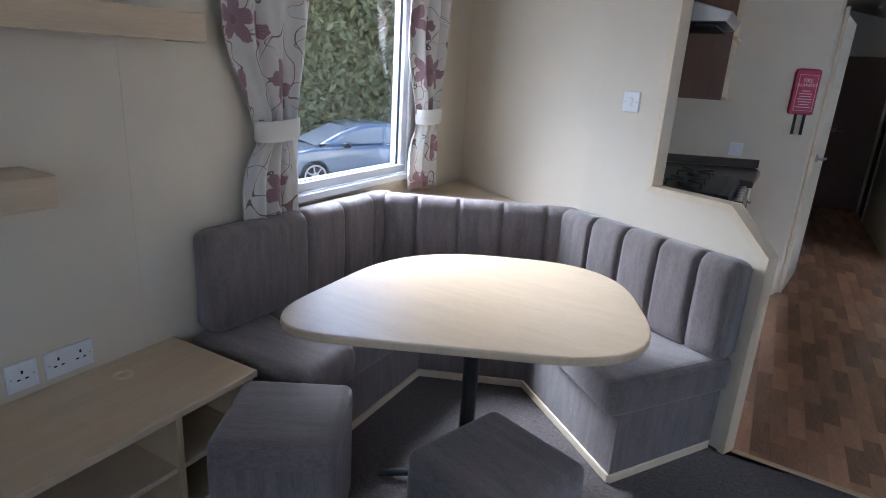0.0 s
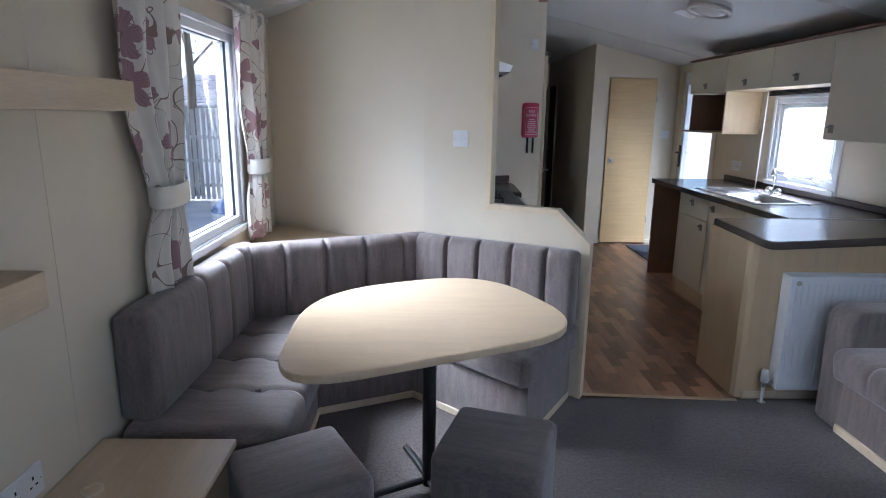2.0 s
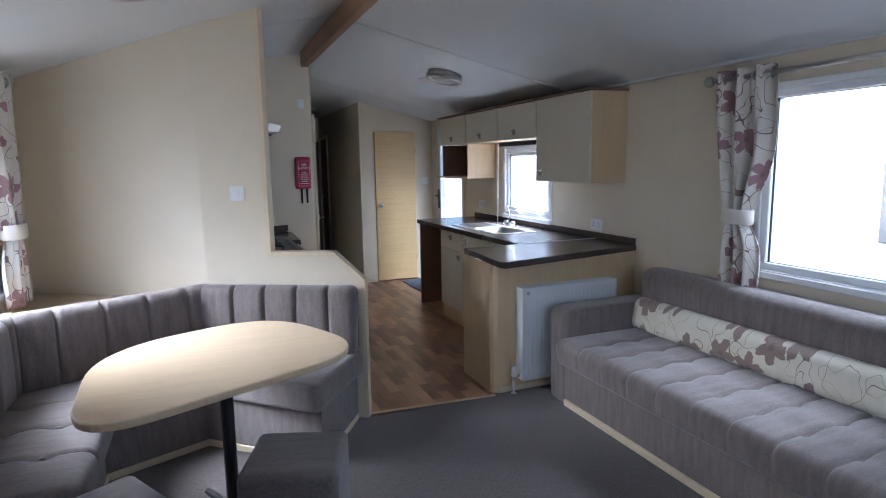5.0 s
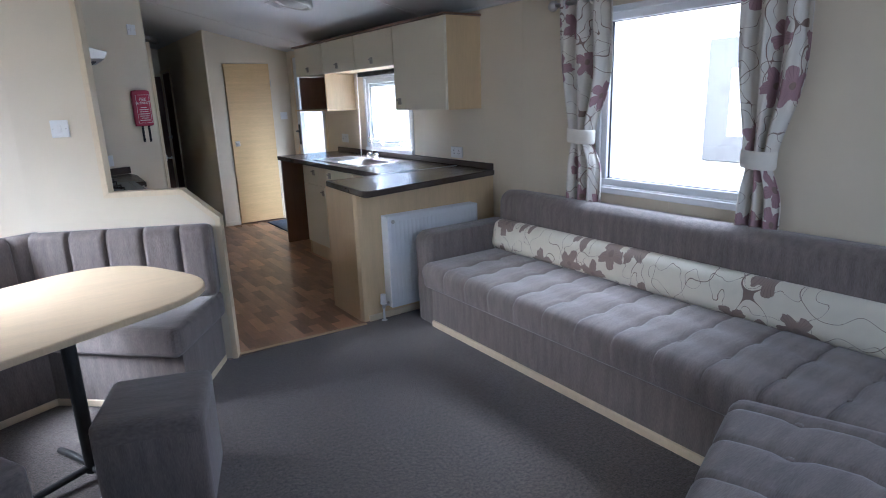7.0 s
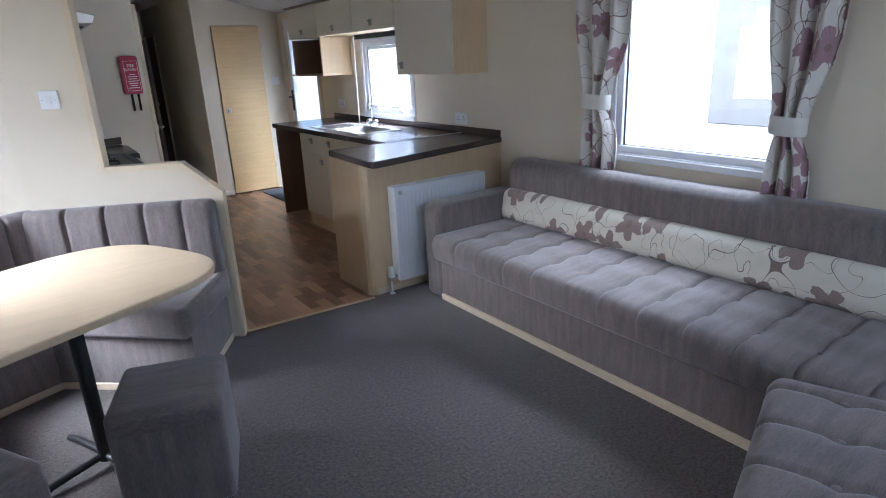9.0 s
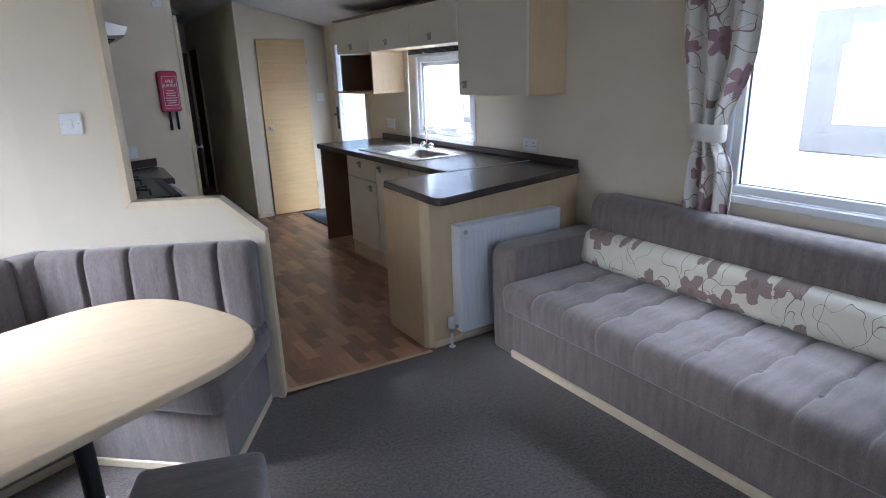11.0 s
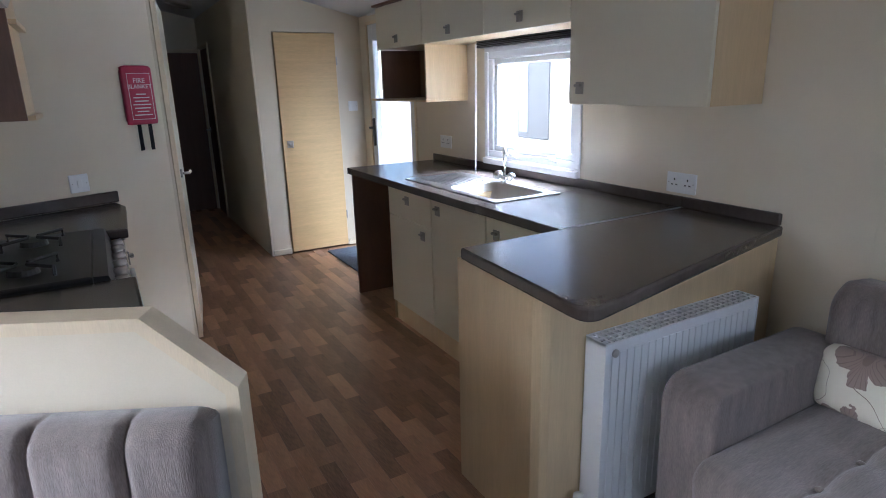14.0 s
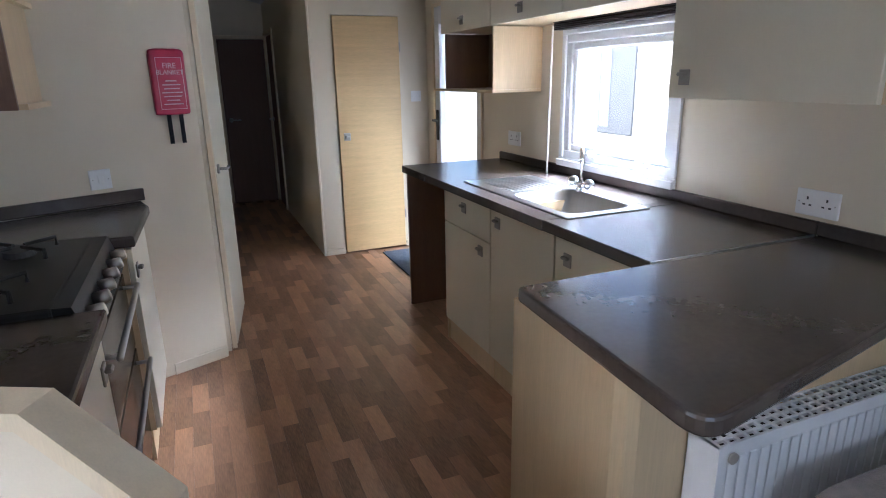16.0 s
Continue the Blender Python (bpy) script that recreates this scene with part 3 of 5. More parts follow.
# ---- doors ----
def leaf(name, m, wide, high, mat, label, handle=None, thick=0.036):
    """A flush door in its own plane: hinge edge at x = wide, face towards -y."""
    d = thing(name, m, label, "door", kind="structure")
    part("door_leaf", box(0, 0, 0, wide, thick, high, 0.003), mat, d)
    if handle == "lever":
        h = rod((0.06, 0.0, 0.97), (0.06, -0.012, 0.97), 0.025)
        h = tube([(0.06, -0.012, 0.97), (0.06, -0.045, 0.97), (0.075, -0.05, 0.97), (0.165, -0.05, 0.968)], 0.008, bm=h)
        part("door_handle", h, "satin", d, "satin metal lever handle", True)
    elif handle == "cup":
        h = box(0.035, -0.006, 0.925, 0.09, 0.0, 0.985, 0.003)
        h = box(0.042, -0.03, 0.938, 0.083, -0.006, 0.972, 0.008, 2, bm=h)
        part("door_handle", h, "satin", d, "square satin metal pull")
        for z in (0.25, 1.6):
            part("hinge", rod((wide + 0.004, -0.004, z), (wide + 0.004, -0.004, z + 0.07), 0.006), "satin", d)
    return d


leaf("door_1", Matrix.Translation((1.768, 6.317, 0.012)), 0.525, 1.862, "doorwood", "pale oak veneer cupboard door, closed", "cup")
leaf("door_2", Matrix.Translation((1.065, 8.965, 0.006)), 0.5, 1.85, "darkdoor", "brown wood veneer door at the corridor end, closed", "lever")
dl = leaf("door_3", Matrix.Translation((0.782, 4.85, 0.006)) @ Matrix.Rotation(radians(82), 4, "Z"), 0.64, 1.9, "cream", "cream door in the corridor beside the kitchen, closed", "lever")
leaf("door_4", Matrix.Translation((1.597, 8.95, 0.006)) @ Matrix.Rotation(radians(-90), 4, "Z"), 0.62, 1.88, "darkdoor", "brown wood veneer door along the corridor, closed", "lever")
f = None
for a in ((0.10, 0, 0.13, 1.9), (0.64, 0, 0.655, 1.9), (0.10, 1.86, 0.655, 1.9)):
    f = box(0.93 + a[0], 8.978, a[1], 0.93 + a[2], 8.999, a[3], 0.003, bm=f)
single("trim", f, "paletrim", "pale door frame at the corridor end", "trim", "structure")
f = None
for ya, yb, za, zb in ((8.30, 8.335, 0, 1.93), (8.95, 8.975, 0, 1.93), (8.30, 8.975, 1.9, 1.93)):
    f = box(1.567, ya, za, 1.584, yb, zb, 0.003, bm=f)
single("trim", f, "paletrim", "pale door frame along the corridor", "trim", "structure")
f = None
for u0, u1, za, zb in ((0.02, 0.06, 0, 1.95), (0.72, 0.76, 0, 1.95), (0.02, 0.76, 1.92, 1.95)):
    f = box(0.750, 4.785 + u0, za, 0.777, 4.785 + u1, zb, 0.003, bm=f)
single("trim", f, "paletrim", "pale door frame beside the kitchen", "trim", "structure")

ed = thing("door_5", (XR, 5.74, 0.0), "white plastic outside door with a tall glass pane, closed", "door", kind="structure")
f = None
for a in ((-0.42, 0, -0.33, 1.93), (0.33, 0, 0.42, 1.93), (-0.33, 0, 0.33, 0.2), (-0.33, 1.8, 0.33, 1.93)):
    f = box(0.0, a[0], a[1], 0.06, a[2], a[3], 0.005, bm=f)
part("door_frame", f, "upvc", ed)
part("pane", box(0.02, -0.335, 0.195, 0.03, 0.335, 1.805), "glass", ed).visible_shadow = False
h = box(-0.012, 0.352, 0.92, 0.0, 0.392, 1.16, 0.005)
h = tube([(-0.012, 0.372, 1.08), (-0.05, 0.372, 1.08), (-0.055, 0.35, 1.08), (-0.055, 0.255, 1.078)], 0.009, bm=h)
part("door_handle", h, "black", ed, "black lever handle on a long plate")
f = None
for a in ((-0.445, 0, -0.42, 1.955), (0.42, 0, 0.445, 1.955), (-0.445, 1.93, 0.445, 1.955)):
    f = box(-0.012, a[0], a[1], -0.001, a[2], a[3], 0.003, bm=f)
part("architrave", f, "paletrim", ed)


# ---- dinette ----
def frame_at(p, q, z):
    """Axes with x from p to q, y up and z towards the right of that way; its origin at p."""
    d = (Vector(q) - Vector(p)).normalized()
    return Matrix(((d.x, 0, d.y, p[0]), (d.y, 0, -d.x, p[1]), (0, 1, 0, z), (0, 0, 0, 1)))


def buttons(bm, pts):
    for p in pts:
        bm = ball(p, 0.012, bm, (1, 1, 0.5))
    return bm


bench = thing("corner_bench", (-0.6, 2.2, 0.0), "U-shaped dinette bench in taupe fabric with channelled backrests", "bench")
off = Matrix.Translation((0.6, -2.2, 0.0))
P0, P1, P2, P3, P4 = (-0.73, 1.40), (-0.75, 2.235), (-0.29, 2.43), (0.235, 1.97), (0.525, 2.43)
base = [(XL + 0.005, 1.40), P0, P1, P2, P3, (0.53, 2.43), (-0.25, 2.81), (XL + 0.005, 2.95)]
part("base", moved(prism(base, 0.035, 0.29), off), "fabric", bench)
b = None
for a, c in ((P0, P1), (P1, P2), (P2, P3), (P3, P4), ((XL + 0.01, 1.40), P0)):
    d = (Vector(c) - Vector(a))
    b = join(b, box(0, -0.008, 0, d.length, 0.006, 0.036, 0.003), off @ Matrix.Translation((*a, 0)) @ Matrix.Rotation(math.atan2(d.y, d.x), 4, "Z"))
part("plinth", b, "paletrim", bench, "pale wood plinth edging")
SZ = 0.28
s = cushion(1.5, 0.56, 0.15, [0.28, 0.56, 0.84], 0.010, 0.05, 0.02, [(0.28, 0.2), (0.28, 0.38), (0.56, 0.2), (0.56, 0.38), (0.84, 0.2)], 0.012)
mL = off @ Matrix(((0, 1, 0, XL + 0.02), (1, 0, 0, 1.36), (0, 0, 1, SZ), (0, 0, 0, 1)))
part("seat", moved(s, mL), "seatcloth", bench, "", True)
for p in [(0.28, 0.2, 0.146), (0.28, 0.38, 0.146), (0.56, 0.2, 0.146), (0.56, 0.38, 0.146)]:
    part("button", moved(buttons(None, [p]), mL), "fabric", bench, "", True)
part("seat", moved(prism(rounded([(-0.78, 2.19), (-0.27, 2.40), (-0.22, 2.80), (-1.1, 2.62)], [0.02, 0.02, 0.02, 0.02], 4), SZ, SZ + 0.148, 0.03, 3), off), "seatcloth", bench, "", False)
dR = (Vector(P2) - Vector((0.25, 1.965))).normalized()
seatR = rounded([(0.215, 1.91), (0.565, 2.41), (-0.21, 2.81), (-0.28, 2.39)], [0.06, 0.05, 0.02, 0.02], 5)
part("seat", moved(prism(seatR, SZ, SZ + 0.15, 0.035, 4), off), "seatcloth", bench, "", False)
BH, BZ = 0.40, 0.42
for p, q, seams in (((XL + 0.005, 1.40), (XL + 0.03, 2.50), [0.46, 0.70, 0.92]), ((-1.14, 2.50), (-0.255, 2.87), [0.17, 0.38, 0.59, 0.80]), ((-0.235, 2.832), (0.553, 2.427), [0.2, 0.38, 0.56, 0.74])):
    L = (Vector(q) - Vector(p)).length
    part("backrest", moved(cushion(L, BH, 0.13, seams, 0.021, 0.05, 0.022, crown=0.008), off @ frame_at(p, q, BZ) @ Matrix.Translation((0, 0, 0.012))), "fabric", bench, "", True)
led = single("corner_ledge", prism([(XL, 2.62), (-1.13, 2.52), (-0.27, 2.866), (XL, 3.49)], 0.70, 0.72, 0.003), "maple", "maple laminate ledge behind the bench in the corner", "ledge")
part("support", prism([(XL, 2.64), (-1.13, 2.54), (-0.28, 2.868), (XL, 3.48)], 0.43, 0.699), "maple", led)

tb = thing("dining_table", (-0.2, 1.64, 0.0), "maple laminate table with a rounded four-sided top on a black pedestal", "table")
to = Matrix.Translation((0.2, -1.64, 0))
top = rounded([(-0.67, 1.09), (0.42, 1.59), (0.07, 2.36), (-0.72, 2.03)], [0.30, 0.34, 0.36, 0.38], 10)
part("tabletop", moved(prism(top, 0.672, 0.70, 0.006, 2), to), "maple", tb)
part("pole", rod((0, 0, 0.03), (0, 0, 0.672), 0.026, 20), "iron", tb)
part("top_plate", rod((0, 0, 0.655), (0, 0, 0.6715), 0.12, 24), "iron", tb)
for k in range(4):
    a = radians(20 + 90 * k)
    part("foot", tube([(0.02 * math.cos(a), 0.02 * math.sin(a), 0.05), (0.2 * math.cos(a), 0.2 * math.sin(a), 0.035), (0.3 * math.cos(a), 0.3 * math.sin(a), 0.014)], 0.014), "iron", tb)


def stool(at, turn):
    s = thing("stool", Matrix.Translation(at) @ Matrix.Rotation(radians(turn), 4, "Z"), "taupe fabric cube stool on the carpet", "stool", "dinette stools")
    part("body", box(-0.18, -0.18, 0.0, 0.18, 0.18, 0.352, 0.022, 3), "fabric", s, "", True)
    c = box(-0.181, -0.181, 0.30, 0.181, 0.181, 0.405, 0.03, 4)
    for v in c.verts:
        v.co.z += 0.010 * max(0, 1 - (v.co.x / 0.17) ** 2) * max(0, 1 - (v.co.y / 0.17) ** 2)
    part("seat", c, "seatcloth", s, "", True)
    return s


stool((-0.60, 1.20, 0), 30)
stool((0.03, 1.36, 0), -19)

# media unit and wall shelves
tv = thing("media_unit", (XL, 0.7, 0), "low maple laminate media unit with open shelves", "cabinet")
part("top", box(0.004, -0.9, 0.40, 0.43, 0.60, 0.425, 0.003), "shelfwood", tv)
for y in (-0.9, -0.2, 0.30, 0.575):
    part("side_panel", box(0.01, y, 0, 0.41, y + 0.02, 0.399), "panel", tv)
part("shelf", box(0.01, -0.88, 0.20, 0.40, 0.575, 0.218), "maple", tv)
part("shelf", box(0.01, -0.88, 0.03, 0.40, 0.575, 0.048), "maple", tv)
part("cable_grommet", ring(0.03, 0.02, 0.425, 0.43, 20), "paletrim", tv).location = (0.12, 0.33, 0)
for zz, ya, yb in ((1.45, -0.1, 1.375), (1.01, -0.1, 0.88)):
    sh = thing("wall_shelf", (XL, (ya + yb) / 2, zz), "thick maple laminate floating shelf on the wall", "shelf", "wall shelves")
    hl = (yb - ya) / 2
    part("front_board", box(0.16, -hl, 0, 0.178, hl, 0.085, 0.002), "shelfwood", sh)
    part("board", box(0.002, -hl, 0.066, 0.16, hl, 0.0855), "shelfwood", sh)
    part("end_board", box(0.002, hl - 0.018, 0.0, 0.16, hl, 0.0655), "panel", sh)


def plate(name, m, w, h, label, cat, gangs=2, rocker=False):
    p = thing(name, m, label, cat)
    part("faceplate", box(-w / 2, -0.010, -h / 2, w / 2, -0.0005, h / 2, 0.003, 2), "white", p)
    if rocker:
        part("rocker", box(-0.011, -0.015, -0.018, 0.011, -0.010, 0.018, 0.002), "white", p)
    else:
        for g in range(gangs):
            b = None
            x = (g - (gangs - 1) / 2) * 0.066
            for dx, dz, sx, sz in ((0, 0.014, 0.003, 0.005), (-0.011, -0.008, 0.0045, 0.0025), (0.011, -0.008, 0.0045, 0.0025)):
                b = box(x + dx - sx, -0.0106, dz - sz, x + dx + sx, -0.0095, dz + sz, bm=b)
            part("pin_holes", b, "rubber", p)
        for g in range(gangs):
            x = (g - (gangs - 1) / 2) * 0.13 * 0.45
            part("switch", box(x - 0.006, -0.013, 0.022, x + 0.006, -0.010, 0.036, 0.001), "white", p)
    for dx in (-1, 1):
        part("screw", rod((dx * (w / 2 - 0.012), -0.010, 0), (dx * (w / 2 - 0.012), -0.0112, 0), 0.0028, 10), "satin", p)
    return p


def face(x, y, z, nx, ny):
    """A pose on a wall whose normal points to (nx, ny): the plate's -y looks that way."""
    return Matrix.Translation((x, y, z)) @ Matrix.Rotation(math.atan2(nx, -ny), 4, "Z")


sp = KINK + DIAG * 0.222
plate("light_switch", face(sp.x, sp.y, 1.33, -DIAGN.x, -DIAGN.y), 0.086, 0.086, "white plastic light switch on the dinette partition", "switch", rocker=True)
plate("wall_socket", face(XR, 2.88, 1.00, -1, 0), 0.146, 0.086, "white plastic double socket over the worktop", "socket")
plate("wall_socket", face(XR, 4.86, 1.04, -1, 0), 0.146, 0.086, "white plastic double socket beside the kitchen window", "socket")
plate("wall_socket", face(XL, 0.935, 0.49, 1, 0), 0.146, 0.086, "white plastic double socket over the media unit", "socket")
plate("aerial_socket", face(XL, 0.80, 0.49, 1, 0), 0.086, 0.086, "white plastic aerial socket over the media unit", "socket", 1)
BD = (BL1 - BL0).normalized()
BN = Vector((BD.y, -BD.x))


def on_end(s, z):
    p = BL0 + BD * s
    return face(p.x, p.y, z, BN.x, BN.y)


plate("cooker_switch", on_end(0.59, 1.015), 0.086, 0.086, "white plastic fused switch with green print", "switch", rocker=True)
plate("light_switch", face(2.43, 6.335, 1.265, 0, -1), 0.086, 0.086, "white plastic light switch beside the cupboard door", "switch", rocker=True)
plate("thermostat", on_end(0.955, 2.03), 0.07, 0.08, "white plastic thermostat high on the wall", "thermostat", rocker=True)

fb = thing("fire_blanket", on_end(0.94, 1.27), "red vinyl fire blanket pouch with white print and black straps", "fire blanket")
part("pouch", moved(cushion(0.155, 0.29, 0.03, (), 0.0, 0.012, 0.01, crown=0.004), Matrix(((1, 0, 0, -0.0775), (0, 0, -1, 0.0), (0, 1, 0, 0.0), (0, 0, 0, 1)))), "red", fb, "", True)
lm = Matrix(((1, 0, 0, 0), (0, 0, -1, -0.0352), (0, 1, 0, 0), (0, 0, 0, 1)))
lettering("FIRE", 0.034, lm @ Matrix.Translation((0.0, 0.205, 0)), fb)
lettering("BLANKET", 0.029, lm @ Matrix.Translation((0.0, 0.178, 0)), fb)
b = None
for k, wd in enumerate((0.025, 0.04, 0.035, 0.045, 0.04, 0.03, 0.045)):
    z = 0.148 - k * 0.017
    b = box(-wd, -0.0356, z, wd, -0.0348, z + 0.005, bm=b)
part("print_lines", b, "ink", fb)
b = None
for a in ((-0.058, 0.026, 0.058, 0.028), (-0.058, 0.25, 0.058, 0.252), (-0.058, 0.026, -0.056, 0.252), (0.056, 0.026, 0.058, 0.252)):
    b = box(a[0], -0.0354, a[1], a[2], -0.0346, a[3], bm=b)
part("print_border", b, "ink", fb)
for dx in (-0.025, 0.03):
    part("strap", box(dx - 0.009, -0.022, -0.13, dx + 0.009, -0.018, 0.005), "strap", fb)


# ---- curtains ----
def curtain(name, x, y0, y1, ztop, zbot, side, tie_z, lean, label, group):
    """A gathered curtain on a pole, held in by a tie-back; side: +1 where the room is at higher x; lean: which way it is drawn."""
    c = thing(name, (x, (y0 + y1) / 2, zbot), label, "curtain", group)
    hw, H = (y1 - y0) / 2, ztop - zbot
    bm = bmesh.new()
    uv = bm.loops.layers.uv.new("UVMap")
    nu, nv = 72, 44
    grid = []
    for j in range(nv + 1):
        z = H * j / nv
        k = (z - tie_z) / H
        pinch = 1 - 0.52 * math.exp(-(k / (0.10 if k < 0 else 0.20)) ** 2)
        wid = hw * pinch * (0.64 if k < 0 else 1.0)
        cen = lean * hw * 0.55 * (1 - pinch) / 0.52 * 0.9
        row = []
        for i in range(nu + 1):
            s = i / nu * 2 - 1
            fold = math.sin(s * 9.2 + 0.7 * math.sin(z * 4)) * (0.030 - 0.010 * (1 - pinch)) + math.sin(s * 23 + z * 3) * 0.006
            row.append(bm.verts.new((side * (0.075 + fold), cen + wid * s, z + 0.006 * math.sin(s * 9 + 1) * (1 - j / nv))))
        grid.append(row)
    for j in range(nv):
        for i in range(nu):
            f = bm.faces.new((grid[j][i], grid[j][i + 1], grid[j + 1][i + 1], grid[j + 1][i]))
            for lp, (a, d) in zip(f.loops, ((i, j), (i + 1, j), (i + 1, j + 1), (i, j + 1))):
                lp[uv].uv = (a / nu * hw * 3.4 + y0 * 3.1, d / nv * H + y1)
    cl = part("cloth", bm, "curtain", c, "", True)
    so = cl.modifiers.new("thickness", "SOLIDIFY")
    so.thickness = 0.003
    bm = bmesh.new()
    uv = bm.loops.layers.uv.new("UVMap")
    n = 28
    rows = []
    tw = hw * 0.50
    for dz in (-0.04, -0.03, 0.03, 0.04):
        g = 1.06 if abs(dz) < 0.035 else 1.0
        rows.append([bm.verts.new((side * (0.077 + 0.058 * g * math.sin(2 * math.pi * k / n)), lean * hw * 0.5 + tw * g * math.cos(2 * math.pi * k / n), tie_z + dz + 0.02 * math.cos(2 * math.pi * k / n) * lean)) for k in range(n)])
    for a, d in zip(rows, rows[1:]):
        for k in range(n):
            f = bm.faces.new((a[k], a[(k + 1) % n], d[(k + 1) % n], d[k]))
            for lp in f.loops:
                lp[uv].uv = (0.31 + lp.vert.co.y, 0.07 + lp.vert.co.z)
    part("tie_back", bm, "tiecloth", c, "plain cream cloth tie-back", True)
    for k in range(4):
        s = -0.8 + 1.6 * k / 3
        e = part("eyelet", ring(0.03, 0.021, -0.003, 0.003, 20), "satin", c)
        e.matrix_local = Matrix.Translation((side * 0.08, hw * s, H - 0.045)) @ Matrix.Rotation(radians(90), 4, "X") @ Matrix.Rotation(radians(25 * (-1) ** k), 4, "Y")
    return c


def pole(x, y0, y1, z, side):
    p = thing("curtain_pole", (x, (y0 + y1) / 2, z), "satin metal curtain pole with ball ends", "curtain pole")
    h = (y1 - y0) / 2
    part("rail", rod((0, -h, 0), (0, h, 0), 0.013), "satin", p, "", True)
    for s in (-1, 1):
        part("finial", ball((0, s * (h + 0.028), 0), 0.03), "satin", p, "", True)
        b = rod((-side * 0.08, s * (h - 0.12), 0), (0, s * (h - 0.12), 0), 0.007)
        part("bracket", rod((-side * 0.081, s * (h - 0.12), 0), (-side * 0.075, s * (h - 0.12), 0), 0.025, bm=b), "satin", p)


pole(XL + 0.082, 1.57, 3.05, 1.945, 1)
curtain("curtain", XL, 1.53, 1.94, 1.985, 0.765, 1, 0.39, 0.35, "cream curtain with mauve flowers, tied back, beside the dinette window", "dinette curtains")
curtain("curtain", XL, 2.71, 3.07, 1.985, 0.765, 1, 0.40, 0.30, "cream curtain with mauve flowers, tied back, in the dinette corner", "dinette curtains")
pole(XR - 0.082, 0.24, 1.75, 1.91, -1)
curtain("curtain", XR, 1.34, 1.70, 1.955, 0.775, -1, 0.40, 0.30, "cream curtain with mauve flowers, tied back, over the sofa", "lounge curtains")
curtain("curtain", XR, 0.34, 0.63, 1.955, 0.735, -1, 0.37, 0.25, "cream curtain with mauve flowers, tied back, over the sofa's corner", "lounge curtains")


# ---- lounge sofa ----
sofa = thing("corner_sofa", (2.1, 0.8, 0), "taupe fabric corner sofa with tufted seats and floral back band", "sofa")
so = Matrix.Translation((-2.12, -0.75, 0))
end_o = Matrix.Translation((-2.1, -0.8, 0))
part("base", moved(box(1.757, -1.15, 0.04, 2.5, 2.05, 0.29, 0.006), so), "fabric", sofa)
part("plinth", moved(box(1.75, 0.1, 0.0, 1.775, 2.05, 0.04, 0.003), so), "paletrim", sofa, "pale wood plinth edging")
seams = [0.205 * k for k in range(1, 15)]
tufts = [(s, v) for s in seams[::1] for v in (0.24, 0.44)]
sm = so @ Matrix(((0, -1, 0, 2.32), (1, 0, 0, -1.05), (0, 0, 1, 0.285), (0, 0, 0, 1)))
part("seat", moved(cushion(3.10, 0.64, 0.15, seams, 0.014, 0.05, 0.02, tufts, 0.012), sm), "seatcloth", sofa, "", True)
for s, v in tufts:
    part("button", moved(buttons(None, [(s, v, 0.132)]), sm), "fabric", sofa, "", True)
bk = cushion(3.2, 0.45, 0.19, (), 0.0, 0.08, 0.05)
part("backrest", moved(bk, so @ Matrix(((0, 0, -1, 2.535), (1, 0, 0, -1.1), (0, 1, 0, 0.355), (0, 0, 0, 1)))), "fabric", sofa, "", True)
bo = cushion(3.15, 0.205, 0.16, (), 0.0, 0.06, 0.04, crown=0.012)
uvl = bo.loops.layers.uv.new("UVMap")
for f in bo.faces:
    for lp in f.loops:
        lp[uvl].uv = (lp.vert.co.x, lp.vert.co.y + lp.vert.co.z * 0.6)
part("bolster", moved(bo, so @ Matrix(((0, 0.18, -1, 2.395), (1, 0, 0, -1.08), (0, 1, 0.18, 0.40), (0, 0, 0, 1)))), "cushion", sofa, "cream bolster band with brown flowers", True)
arm = cushion(0.175, 0.72, 0.60, (), 0.0, 0.075, 0.012)
part("armrest", moved(arm, so @ Matrix(((0, -1, 0, 2.47), (1, 0, 0, 2.045), (0, 0, 1, 0.003), (0, 0, 0, 1)))), "fabric", sofa, "", True)
fm = end_o @ Matrix(((0.945, -0.327, 0, 0.916), (0.327, 0.945, 0, -0.934), (0, 0, 1, 0.292), (0, 0, 0, 1)))
fs = [0.03 + 0.205 * k for k in range(1, 5)]
ft = [(s, v) for s in fs for v in (0.3, 0.52)]
part("seat", moved(cushion(0.93, 0.72, 0.16, fs, 0.014, 0.05, 0.02, ft, 0.01), fm), "seatcloth", sofa, "", True)
for s, v in ft:
    part("button", moved(buttons(None, [(s, v, 0.146)]), fm), "fabric", sofa, "", True)
part("base", moved(box(0.03, 0.02, -0.252, 0.9, 0.66, 0.01, 0.01), fm), "fabric", sofa)
part("backrest", moved(cushion(1.2, 0.42, 0.17, (), 0.0, 0.08, 0.05), end_o @ Matrix(((-1, 0, 0, 2.1), (0, 0, 1, Y0 + 0.01), (0, 1, 0, 0.355), (0, 0, 0, 1)))), "fabric", sofa, "", True)

